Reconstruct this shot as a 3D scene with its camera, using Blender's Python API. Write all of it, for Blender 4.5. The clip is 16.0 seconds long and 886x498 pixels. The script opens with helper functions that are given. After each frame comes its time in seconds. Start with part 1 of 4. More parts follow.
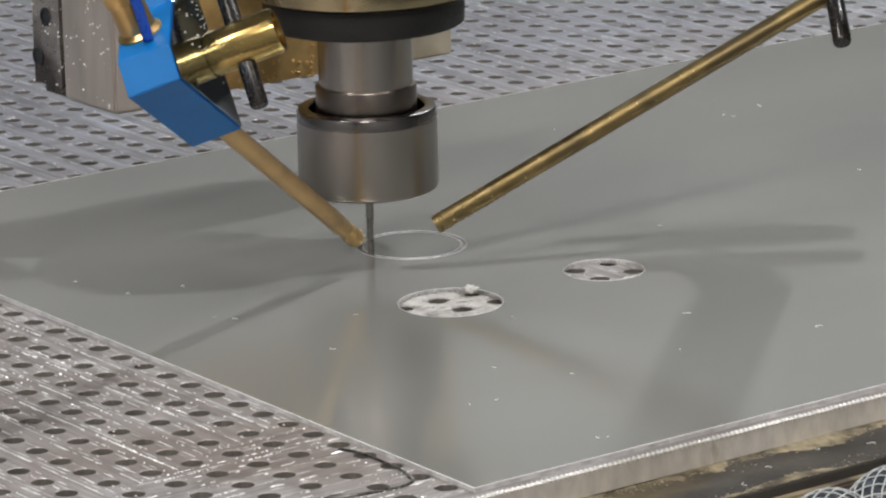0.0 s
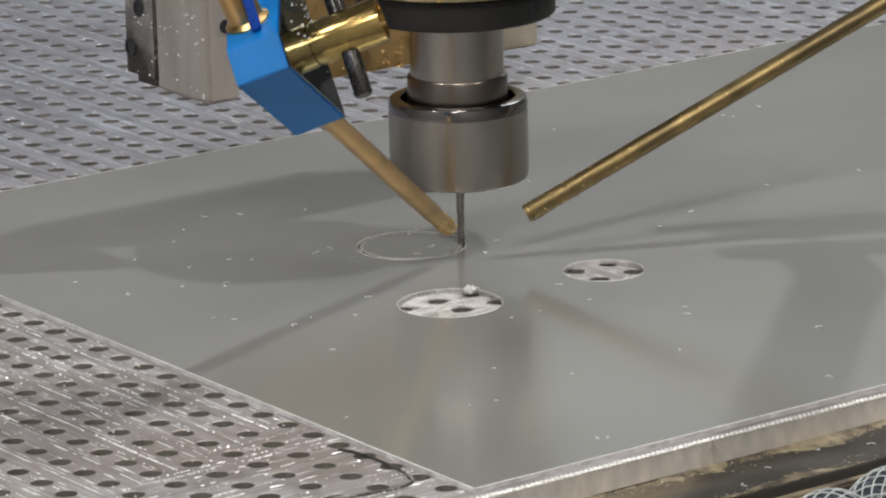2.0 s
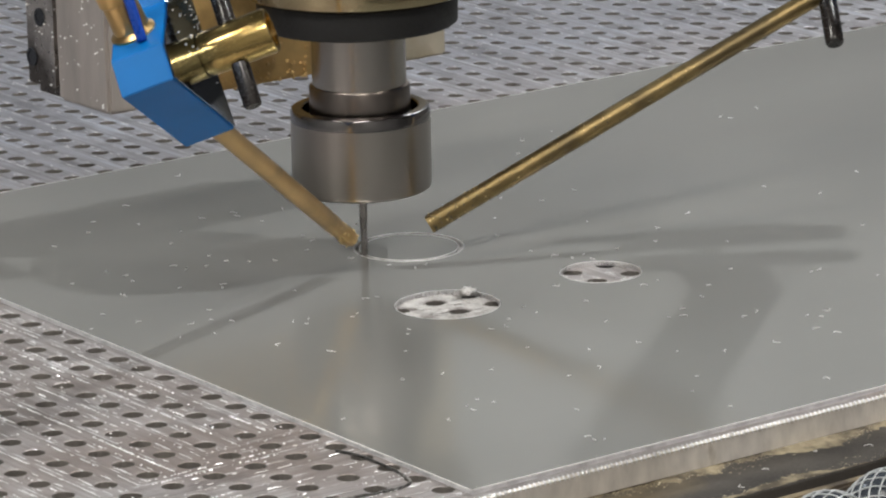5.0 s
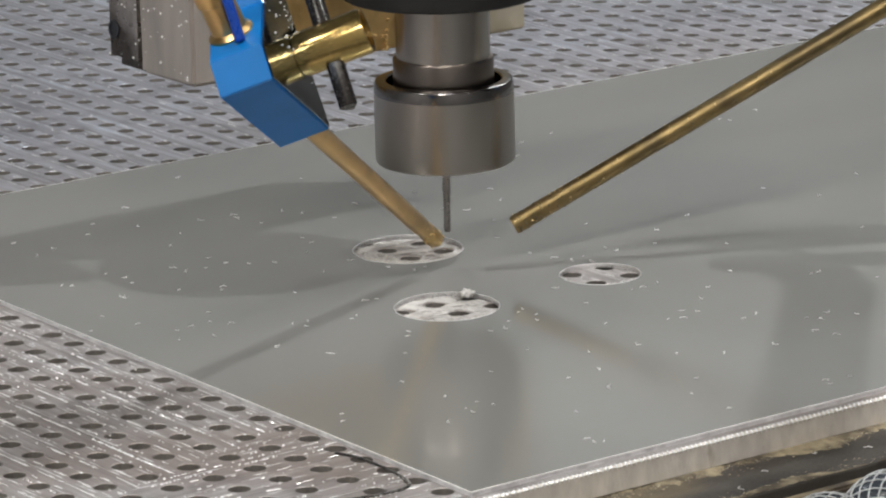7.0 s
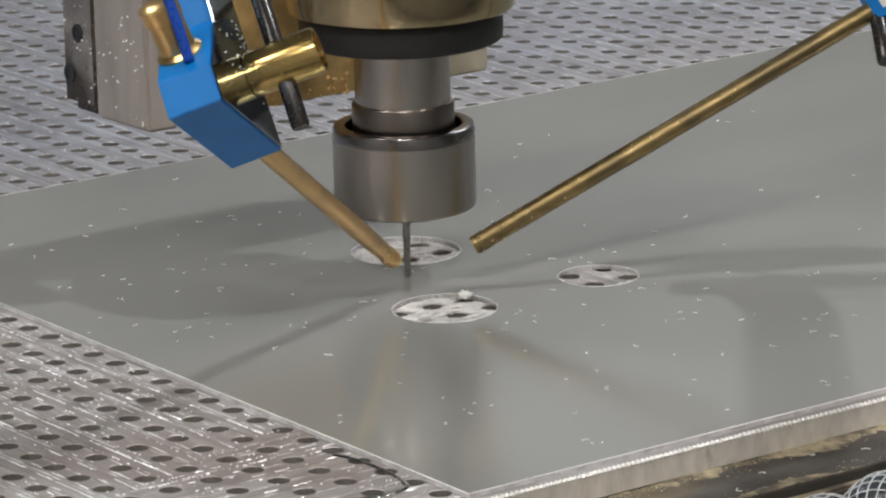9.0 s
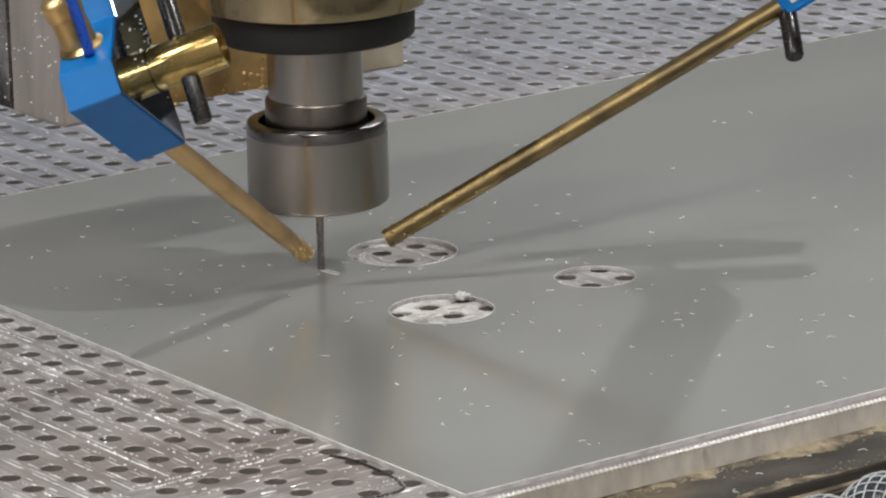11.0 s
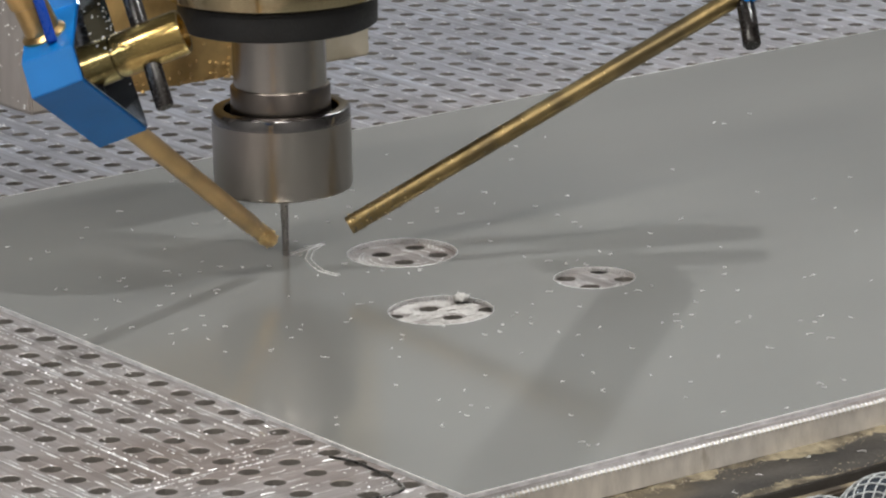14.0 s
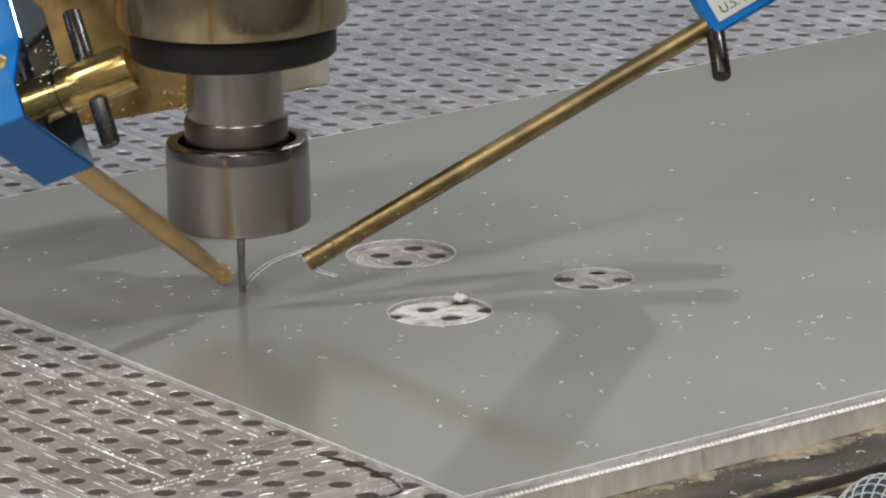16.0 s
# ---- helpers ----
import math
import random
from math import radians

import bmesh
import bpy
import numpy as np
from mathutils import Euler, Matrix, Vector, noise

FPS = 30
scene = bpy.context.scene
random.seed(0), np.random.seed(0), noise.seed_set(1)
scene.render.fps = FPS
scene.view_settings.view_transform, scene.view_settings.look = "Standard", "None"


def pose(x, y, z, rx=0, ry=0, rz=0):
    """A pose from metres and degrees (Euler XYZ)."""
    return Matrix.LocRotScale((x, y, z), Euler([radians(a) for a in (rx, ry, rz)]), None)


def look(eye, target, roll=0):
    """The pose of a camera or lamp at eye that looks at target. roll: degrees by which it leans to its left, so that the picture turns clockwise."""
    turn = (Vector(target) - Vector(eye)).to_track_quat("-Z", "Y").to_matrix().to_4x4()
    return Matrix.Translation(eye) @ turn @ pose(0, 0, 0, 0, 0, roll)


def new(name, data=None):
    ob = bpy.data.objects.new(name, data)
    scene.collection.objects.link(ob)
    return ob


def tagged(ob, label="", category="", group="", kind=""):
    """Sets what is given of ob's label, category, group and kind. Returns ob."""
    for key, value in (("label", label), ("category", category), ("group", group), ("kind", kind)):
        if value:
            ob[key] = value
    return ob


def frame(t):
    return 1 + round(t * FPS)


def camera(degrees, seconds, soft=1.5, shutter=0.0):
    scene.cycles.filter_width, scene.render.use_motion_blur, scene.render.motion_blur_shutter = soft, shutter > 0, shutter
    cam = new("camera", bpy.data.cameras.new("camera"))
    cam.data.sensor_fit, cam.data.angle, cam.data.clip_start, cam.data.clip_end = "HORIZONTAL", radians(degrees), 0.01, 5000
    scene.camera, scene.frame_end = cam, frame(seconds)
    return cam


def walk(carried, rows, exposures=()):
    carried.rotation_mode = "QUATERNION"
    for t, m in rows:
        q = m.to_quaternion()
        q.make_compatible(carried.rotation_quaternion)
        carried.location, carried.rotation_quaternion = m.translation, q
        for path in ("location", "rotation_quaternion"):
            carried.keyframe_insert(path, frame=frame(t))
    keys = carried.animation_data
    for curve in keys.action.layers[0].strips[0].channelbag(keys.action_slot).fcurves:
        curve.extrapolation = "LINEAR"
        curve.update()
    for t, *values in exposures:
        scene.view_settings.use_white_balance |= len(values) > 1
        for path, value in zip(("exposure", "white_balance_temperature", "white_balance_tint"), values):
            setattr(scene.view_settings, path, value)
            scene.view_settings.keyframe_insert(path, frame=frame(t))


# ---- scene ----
# ---- camera ----
cam = camera(11.602, 16.0, soft=2.2)
EYE = Vector((1.1415, -0.6592, 0.3688))
AIM = look(EYE, EYE + Vector((-0.7827, 0.5660, -0.2589)), -1.45)
PIX = math.degrees(1 / 7716.8)
# slow sag of the tripod head: seconds, sideways, downwards
SAG = [(0, 0, 0), (0.5, -0.3, -0.3), (1, -1.2, -1.2), (1.5, -1, 0), (2, -0.5, 0.9), (2.5, -1, 0.9), (3, -1.2, 1.6),
       (3.5, -2.8, 1.6), (4, -4.2, 1.8), (5.2, -5.4, 4), (6.5, -6.1, 6.1), (7, -6.3, 7.2), (7.5, -7.6, 7.6), (8, -9, 7.9),
       (8.5, -9.3, 10), (9, -10, 10.2), (10.2, -13, 11), (11.5, -16.2, 12), (12, -14.8, 11.2), (12.5, -16.4, 12), (13, -16.2, 12.3),
       (13.5, -16.2, 13.6), (14, -16.6, 13.8), (14.5, -18.8, 13.7), (15, -19.4, 14), (15.5, -18.2, 15.2), (16, -19.1, 15.3)]
walk(cam, [(t, AIM @ pose(0, 0, 0, dy * PIX, dx * PIX, 0)) for t, dx, dy in SAG])

# ---- light ----
TIP = Vector((0.0213, 0.1220, 0.0015))
world = bpy.data.worlds.new("world")
scene.world = world
world.use_nodes = True
world.node_tree.nodes["Background"].inputs[0].default_value = (0.8, 0.9, 1.0, 1)
world.node_tree.nodes["Background"].inputs[1].default_value = 0.25
scene.view_settings.exposure = 0.0


def area_lamp(name, eye, target, w, h, watts, colour):
    d = bpy.data.lights.new(name, "AREA")
    d.shape, d.size, d.size_y, d.energy, d.color = "RECTANGLE", w, h, watts, colour
    ob = new(name, d)
    ob.matrix_world = look(eye, target)
    return ob


SIDE_A = TIP + Vector((0.33, 0.51, 1.0)) * 1.7
SIDE_B = TIP + Vector((1.05, 0.33, 1.0)) * 1.5
area_lamp("lamp_a", SIDE_A, TIP, 0.04, 0.04, 13.4, (0.96, 0.97, 0.97))
area_lamp("lamp_b", SIDE_B, TIP, 0.26, 0.26, 4.2, (1.0, 0.93, 0.83))
COOL, WARM = (0.86, 0.94, 1.0), (1.0, 0.95, 0.87)
# unseen lamps: the first follows a shadow, the rest are added as fill
TUBES = [(-1.8, -0.55, 14, COOL, 0.4), (-2.6, 2.75, 7.5, COOL, 1.3), (0.6, 1.2, 1.5, COOL, 1.3), (0.5, -2.1, 31, WARM, 1.3), (2.1, -1.3, 37, WARM, 1.3)]
for tx, ty, watts, tint, long in TUBES:
    area_lamp("lamp_added", (tx, ty, 2.12), (tx, ty, 0), 0.26, long, watts, tint)


# ---- materials ----
def nodes_of(name):
    m = bpy.data.materials.new(name)
    m.use_nodes = True
    return m, m.node_tree.nodes, m.node_tree.links, m.node_tree.nodes["Principled BSDF"]


def material(name, colour, rough=0.5, metal=0.0, vary=0.25, scale=60.0, bump=0.15, fine=900.0, stain=None, stain_at=0.62,
             stretch=(1, 1, 1), coords="Object", spec=0.5, depth=0.0004, rough_vary=0.15):
    """Principled surface with coarse staining, fine grain and relief."""
    m, N, L, p = nodes_of(name)
    co = N.new("ShaderNodeTexCoord")
    mp = N.new("ShaderNodeMapping")
    mp.inputs["Scale"].default_value = stretch
    L.new(co.outputs[coords], mp.inputs[0])
    n1, n2 = N.new("ShaderNodeTexNoise"), N.new("ShaderNodeTexNoise")
    n1.inputs["Scale"].default_value, n1.inputs["Detail"].default_value = scale, 5
    n2.inputs["Scale"].default_value, n2.inputs["Detail"].default_value = fine, 3
    L.new(mp.outputs[0], n1.inputs[0]), L.new(mp.outputs[0], n2.inputs[0])
    r = N.new("ShaderNodeValToRGB")
    lo = [max(0, c * (1 - vary)) for c in colour]
    hi = [min(1, c * (1 + vary)) for c in colour]
    r.color_ramp.elements[0].position, r.color_ramp.elements[1].position = 0.3, 0.72
    r.color_ramp.elements[0].color, r.color_ramp.elements[1].color = (*lo, 1), (*hi, 1)
    L.new(n1.outputs[0], r.inputs[0])
    out = r.outputs[0]
    if stain:
        n3 = N.new("ShaderNodeTexNoise")
        n3.inputs["Scale"].default_value, n3.inputs["Detail"].default_value = scale * 0.4, 6
        L.new(mp.outputs[0], n3.inputs[0])
        r3 = N.new("ShaderNodeValToRGB")
        r3.color_ramp.elements[0].position, r3.color_ramp.elements[1].position = stain_at - 0.07, stain_at + 0.07
        L.new(n3.outputs[0], r3.inputs[0])
        mx = N.new("ShaderNodeMix")
        mx.data_type = "RGBA"
        L.new(r3.outputs[0], mx.inputs["Factor"]), L.new(out, mx.inputs["A"])
        mx.inputs["B"].default_value = (*stain, 1)
        out = mx.outputs["Result"]
    L.new(out, p.inputs["Base Color"])
    rr = N.new("ShaderNodeMapRange")
    rr.inputs["To Min"].default_value, rr.inputs["To Max"].default_value = max(0.03, rough - rough_vary), min(1, rough + rough_vary)
    L.new(n2.outputs[0], rr.inputs[0]), L.new(rr.outputs[0], p.inputs["Roughness"])
    p.inputs["Metallic"].default_value = metal
    p.inputs["Specular IOR Level"].default_value = spec
    b = N.new("ShaderNodeBump")
    b.inputs["Strength"].default_value, b.inputs["Distance"].default_value = bump, depth
    L.new(n2.outputs[0], b.inputs["Height"]), L.new(b.outputs[0], p.inputs["Normal"])
    return m


def milled_material(name):
    """Fly-cut aluminium: tool lanes along x, turning across y near the front edge."""
    m, N, L, p = nodes_of(name)
    co = N.new("ShaderNodeTexCoord")
    sep = N.new("ShaderNodeSeparateXYZ")
    L.new(co.outputs["Object"], sep.inputs[0])

    def lanes(sx, sy, scale):
        mp = N.new("ShaderNodeMapping")
        mp.inputs["Scale"].default_value = (sx, sy, 1)
        L.new(co.outputs["Object"], mp.inputs[0])
        n = N.new("ShaderNodeTexNoise")
        n.inputs["Scale"].default_value, n.inputs["Detail"].default_value = scale, 4
        L.new(mp.outputs[0], n.inputs[0])
        return n.outputs[0]

    def mix(f, a, b):
        mx = N.new("ShaderNodeMix")
        mx.data_type = "FLOAT"
        L.new(f, mx.inputs["Factor"]), L.new(a, mx.inputs["A"]), L.new(b, mx.inputs["B"])
        return mx.outputs["Result"]

    def sums(kind, a, b):
        k = N.new("ShaderNodeMath")
        k.operation = kind
        for i, v in enumerate((a, b)):
            if isinstance(v, (int, float)):
                k.inputs[i].default_value = v
            else:
                L.new(v, k.inputs[i])
        return k.outputs[0]

    # where the lanes turn: a mitre that starts 75 mm from the front edge
    turn = sums("GREATER_THAN", sums("ADD", sep.outputs["X"], sums("MULTIPLY", sep.outputs["Y"], 0.35)), 0.150)
    lane = mix(turn, lanes(0.04, 1, 420), lanes(1, 0.04, 420))
    hair = mix(turn, lanes(0.05, 1, 1500), lanes(1, 0.05, 1500))
    blot = lanes(1, 1, 22)
    # ridges between neighbouring passes of the fly cutter, their glints painted as near-white dashes
    wob = lanes(0.3, 0.3, 30)
    side = N.new("ShaderNodeMix")
    side.data_type = "FLOAT"
    L.new(turn, side.inputs["Factor"]), L.new(sep.outputs["Y"], side.inputs["A"]), L.new(sep.outputs["X"], side.inputs["B"])
    saw = sums("PINGPONG", sums("ADD", sums("MULTIPLY", side.outputs["Result"], 1 / 0.0034), sums("MULTIPLY", wob, 0.7)), 1.0)
    ridge = N.new("ShaderNodeMapRange")
    ridge.inputs["From Min"].default_value, ridge.inputs["From Max"].default_value = 0.86, 0.98
    L.new(saw, ridge.inputs[0])
    dash = N.new("ShaderNodeMapRange")
    dash.inputs["From Min"].default_value, dash.inputs["From Max"].default_value = 0.47, 0.60
    L.new(mix(turn, lanes(1, 0.6, 170), lanes(0.6, 1, 170)), dash.inputs[0])
    glint_mask = sums("MULTIPLY", ridge.outputs[0], dash.outputs[0])
    r = N.new("ShaderNodeValToRGB")
    r.color_ramp.elements[0].position, r.color_ramp.elements[1].position = 0.33, 0.70
    r.color_ramp.elements[0].color, r.color_ramp.elements[1].color = (0.34, 0.32, 0.315, 1), (0.80, 0.80, 0.82, 1)
    e = r.color_ramp.elements.new(0.52)
    e.color = (0.555, 0.522, 0.522, 1)
    L.new(sums("ADD", sums("MULTIPLY", lane, 0.7), sums("MULTIPLY", blot, 0.3)), r.inputs[0])
    mx = N.new("ShaderNodeMix")
    mx.data_type = "RGBA"
    rs = N.new("ShaderNodeValToRGB")
    rs.color_ramp.elements[0].position, rs.color_ramp.elements[1].position = 0.46, 0.66
    rs.color_ramp.elements[1].color = (0.6, 0.6, 0.6, 1)
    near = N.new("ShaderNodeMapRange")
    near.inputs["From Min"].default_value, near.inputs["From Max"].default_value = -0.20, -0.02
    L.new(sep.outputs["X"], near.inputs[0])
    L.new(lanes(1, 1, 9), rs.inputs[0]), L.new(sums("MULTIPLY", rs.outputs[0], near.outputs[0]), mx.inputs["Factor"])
    # far table multiplied darker and bluer for the shade it lies in
    far_shade = N.new("ShaderNodeMix")
    far_shade.data_type, far_shade.blend_type = "RGBA", "MULTIPLY"
    far_shade.inputs["B"].default_value = (0.76, 0.82, 0.92, 1)
    L.new(sums("SUBTRACT", 1.0, near.outputs[0]), far_shade.inputs["Factor"]), L.new(r.outputs[0], far_shade.inputs["A"])
    scum = N.new("ShaderNodeMix")
    scum.data_type, scum.blend_type = "RGBA", "MULTIPLY"
    scum.inputs["B"].default_value = (0.78, 0.77, 0.765, 1)
    patch = N.new("ShaderNodeMapRange")
    patch.inputs["From Min"].default_value, patch.inputs["From Max"].default_value = 0.50, 0.62
    L.new(lanes(0.7, 1, 75), patch.inputs[0])
    L.new(patch.outputs[0], scum.inputs["Factor"]), L.new(far_shade.outputs["Result"], scum.inputs["A"])
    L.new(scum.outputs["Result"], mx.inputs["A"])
    mx.inputs["B"].default_value = (0.38, 0.31, 0.275, 1)
    mx2 = N.new("ShaderNodeMix")
    mx2.data_type = "RGBA"
    L.new(glint_mask, mx2.inputs["Factor"]), L.new(mx.outputs["Result"], mx2.inputs["A"])
    mx2.inputs["B"].default_value = (0.92, 0.92, 0.93, 1)
    L.new(mx2.outputs["Result"], p.inputs["Base Color"])
    p.inputs["Metallic"].default_value = 0.55
    rr = N.new("ShaderNodeMapRange")
    rr.inputs["To Min"].default_value, rr.inputs["To Max"].default_value = 0.28, 0.62
    L.new(hair, rr.inputs[0]), L.new(rr.outputs[0], p.inputs["Roughness"])
    b = N.new("ShaderNodeBump")
    b.inputs["Strength"].default_value, b.inputs["Distance"].default_value = 0.55, 0.0006
    L.new(sums("ADD", sums("ADD", lane, sums("MULTIPLY", ridge.outputs[0], 0.8)), sums("MULTIPLY", hair, 0.5)), b.inputs["Height"]), L.new(b.outputs[0], p.inputs["Normal"])
    return m


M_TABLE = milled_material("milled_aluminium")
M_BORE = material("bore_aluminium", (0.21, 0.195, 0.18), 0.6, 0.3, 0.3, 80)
M_SHEET = material("satin_grey_sheet", (0.400, 0.402, 0.384), 0.10, 0.38, 0.05, 9, 0.02, 160, (0.36, 0.36, 0.352), 0.60, (1, 0.35, 1), depth=0.0001, rough_vary=0.04, spec=0.75)
sn, sl = M_SHEET.node_tree.nodes, M_SHEET.node_tree.links
wipe = sn.new("ShaderNodeTexNoise")
wipe.inputs["Scale"].default_value, wipe.inputs["Detail"].default_value = 16, 3
sl.new([n for n in sn if n.bl_idname == "ShaderNodeMapping"][0].outputs[0], wipe.inputs[0])
wiped = [n for n in sn if n.bl_idname == "ShaderNodeMapRange"][0]
wiped.inputs["From Min"].default_value, wiped.inputs["From Max"].default_value = 0.3, 0.7
wiped.inputs["To Min"].default_value, wiped.inputs["To Max"].default_value = 0.08, 0.20
sl.new(wipe.outputs[0], wiped.inputs[0])
M_CUT = material("bright_cut_aluminium", (0.82, 0.82, 0.83), 0.28, 0.9, 0.12, 200, 0.5, 2500)
M_CHIP = material("chip_aluminium", (0.93, 0.93, 0.93), 0.35, 0.0, 0.05, 300, 0.0, 2000)
# near-white, a glint put into the colour; also on burrs and edges
M_DOT = material("white_glint_metal", (0.97, 0.97, 0.98), 0.30, 0.15, 0.03, 300, 0.0)
M_GLINT = material("bright_glint_metal", (0.95, 0.95, 0.97), 0.40, 0.85, 0.03, 300, 0.0)
M_RESIDUE = material("torn_white_film", (0.70, 0.69, 0.68), 0.5, 0.0, 0.14, 260, 0.9, 900, (0.45, 0.44, 0.42), 0.60, (0.35, 1, 1), depth=0.0008)
# sides of the sheet, paler than its face
M_PALEEDGE = material("pale_sheet_edge", (0.66, 0.66, 0.68), 0.4, 0.1, 0.3, 160)
M_SIDE = material("oily_plate_side", (0.74, 0.70, 0.65), 0.42, 0.25, 0.14, 260, 0.3, 1200, (0.34, 0.29, 0.22), 0.70, (1, 1, 0.45))
M_LEDGE = material("dusty_dark_ledge", (0.062, 0.055, 0.048), 0.60, 0.0, 0.5, 70, 0.5, 1500, (0.26, 0.21, 0.13), 0.60, (1, 0.45, 1))
M_DUST = material("tan_grit", (0.52, 0.46, 0.34), 0.8, 0.0, 0.3, 300)
M_DRIFT = material("drifted_dust", (0.33, 0.28, 0.19), 0.85, 0.0, 0.4, 260, 0.8, 2200, (0.11, 0.09, 0.065), 0.52)
M_BRASSDUST = material("brown_rail", (0.40, 0.32, 0.20), 0.6, 0.2, 0.4, 60, 0.6, 900, (0.10, 0.08, 0.06), 0.56)
# near-black for shade: the slot, the drop below the rail, the bolt holes
M_BLACK = material("recess_shade_black", (0.018, 0.02, 0.026), 0.5, 0.0, 0.4, 60, 0.4, 900)
M_BRASS = material("worn_brass", (0.58, 0.42, 0.16), 0.22, 1.0, 0.14, 90, 0.03, 1400, (0.30, 0.20, 0.09), 0.64)
M_GOLDGRIT = material("gold_grit", (0.80, 0.62, 0.30), 0.4, 0.3, 0.2, 400, 0.0)
M_GRIME = material("wet_brass_grime", (0.13, 0.10, 0.05), 0.4, 0.2, 0.5, 400, 0.0)
# same brass twice: shaded tone for the right tube, lit for left and fitting
M_TUBESHADED = material("shaded_brass_tube", (0.27, 0.20, 0.095), 0.38, 1.0, 0.3, 120, 0.25, 900, (0.17, 0.13, 0.07), 0.54)
M_TUBELIT = material("lit_brass_tube", (0.86, 0.58, 0.25), 0.30, 1.0, 0.10, 60, 0.0, 900, (0.48, 0.32, 0.14), 0.64, rough_vary=0.03)
M_BLUE = material("blue_anodised", (0.001, 0.19, 0.60), 0.42, 0.0, 0.08, 50, 0.02, 1600, spec=0.22, rough_vary=0.05)
M_BLUEDARK = material("blue_mirror_face", (0.27, 0.36, 0.50), 0.06, 1.0, 0.15, 60, 0.01, 800, (0.12, 0.16, 0.22), 0.62, rough_vary=0.03)
M_PIN = material("black_pin", (0.022, 0.019, 0.018), 0.26, 0.0, 0.4, 150, 0.05, 900, rough_vary=0.08)
M_NUT = material("ground_steel", (0.37, 0.345, 0.32), 0.28, 1.0, 0.05, 12, 0.0, 1200, (0.29, 0.265, 0.245), 0.60, (1, 1, 0.15), rough_vary=0.0)
M_NUTRIM = material("polished_dark_rim", (0.22, 0.21, 0.21), 0.17, 1.0, 0.12, 60, 0.0, rough_vary=0.02)
M_SHAFT = material("polished_shaft", (0.40, 0.375, 0.35), 0.27, 1.0, 0.05, 12, 0.0, 1200, (0.32, 0.295, 0.27), 0.60, (1, 1, 0.15), rough_vary=0.0)
M_COLLAR = material("stained_collar", (0.20, 0.175, 0.16), 0.30, 1.0, 0.15, 40, 0.0, 900, rough_vary=0.03)
M_RING = material("black_seal_ring", (0.009, 0.009, 0.010), 0.55, 0.0, 0.3, 60, 0.3, 900)
M_HOUSING = material("gold_chrome_housing", (0.42, 0.35, 0.22), 0.12, 1.0, 0.16, 45, 0.02, 500, (0.14, 0.11, 0.08), 0.68)
M_AMBER = material("stained_bronze_block", (0.58, 0.39, 0.16), 0.42, 0.45, 0.35, 70, 0.2, 500, (0.16, 0.09, 0.03), 0.58)
M_BLOCKEND = material("beige_block_end", (0.50, 0.45, 0.36), 0.5, 0.1, 0.2, 60, 0.1, 500, (0.36, 0.29, 0.18), 0.62)
M_PALE = material("pale_scraped_aluminium", (0.46, 0.42, 0.395), 0.42, 0.35, 0.2, 90, 0.3, 900, (0.24, 0.21, 0.19), 0.58, (1, 1, 0.2))
M_CHROME = material("smeared_chrome_plate", (0.50, 0.46, 0.43), 0.30, 0.9, 0.4, 70, 0.3, 500, (0.10, 0.085, 0.075), 0.52)
M_BIT = material("carbide", (0.34, 0.32, 0.31), 0.30, 1.0, 0.15, 150)
M_TUBEBLUE = material("blue_air_tube", (0.01, 0.07, 0.45), 0.3, 0.0, 0.15, 90)
M_LABEL = material("white_label", (0.72, 0.73, 0.72), 0.45, 0.0, 0.06, 200)
M_INK = material("black_ink", (0.02, 0.02, 0.02), 0.5, 0.0, 0.1, 200)
M_RUBBER = material("black_rubber", (0.016, 0.016, 0.017), 0.32, 0.0, 0.3, 120)
# pale blotches stand in for highlights on the shiny cord
M_CORD = material("highlit_rubber_cord", (0.05, 0.048, 0.046), 0.28, 0.0, 0.8, 260, 0.4, 900, (0.35, 0.34, 0.33), 0.60)
M_BRAID = material("pale_braid_fibre", (0.60, 0.63, 0.65), 0.45, 0.0, 0.12, 300)
M_HOSE = material("dark_hose_wall", (0.05, 0.06, 0.075), 0.25, 0.0, 0.3, 90)
M_WALL = material("workshop_wall", (0.45, 0.45, 0.45), 0.8, 0.0, 0.10, 2, 0.2, 60)
M_CEIL = material("workshop_ceiling", (0.22, 0.22, 0.22), 0.85, 0.0, 0.15, 2, 0.2, 60)
M_FLOOR = material("workshop_concrete", (0.26, 0.255, 0.25), 0.7, 0.0, 0.2, 3, 0.3, 120)
M_FRAME = material("machine_grey_paint", (0.25, 0.26, 0.27), 0.5, 0.0, 0.15, 6, 0.2, 200)
M_LAMPBODY = material("lamp_enamel", (0.6, 0.6, 0.6), 0.5, 0.0, 0.05, 20)
M_GLOW, gN, gL, gP = nodes_of("lamp_diffuser")
gP.inputs["Emission Color"].default_value = (1, 0.96, 0.9, 1)
gP.inputs["Emission Strength"].default_value = 6


# ---- mesh tools ----
def obj(name, bm, mat, parent=None, smooth=False):
    me = bpy.data.meshes.new(name)
    if smooth:
        for f in bm.faces:
            f.smooth = True
    bm.to_mesh(me)
    bm.free()
    me.materials.append(mat)
    ob = new(name, me)
    if parent:
        ob.parent = parent
    return ob


def part(name, bm, mat, parent, label="", smooth=False):
    return tagged(obj(name, bm, mat, parent, smooth), label)


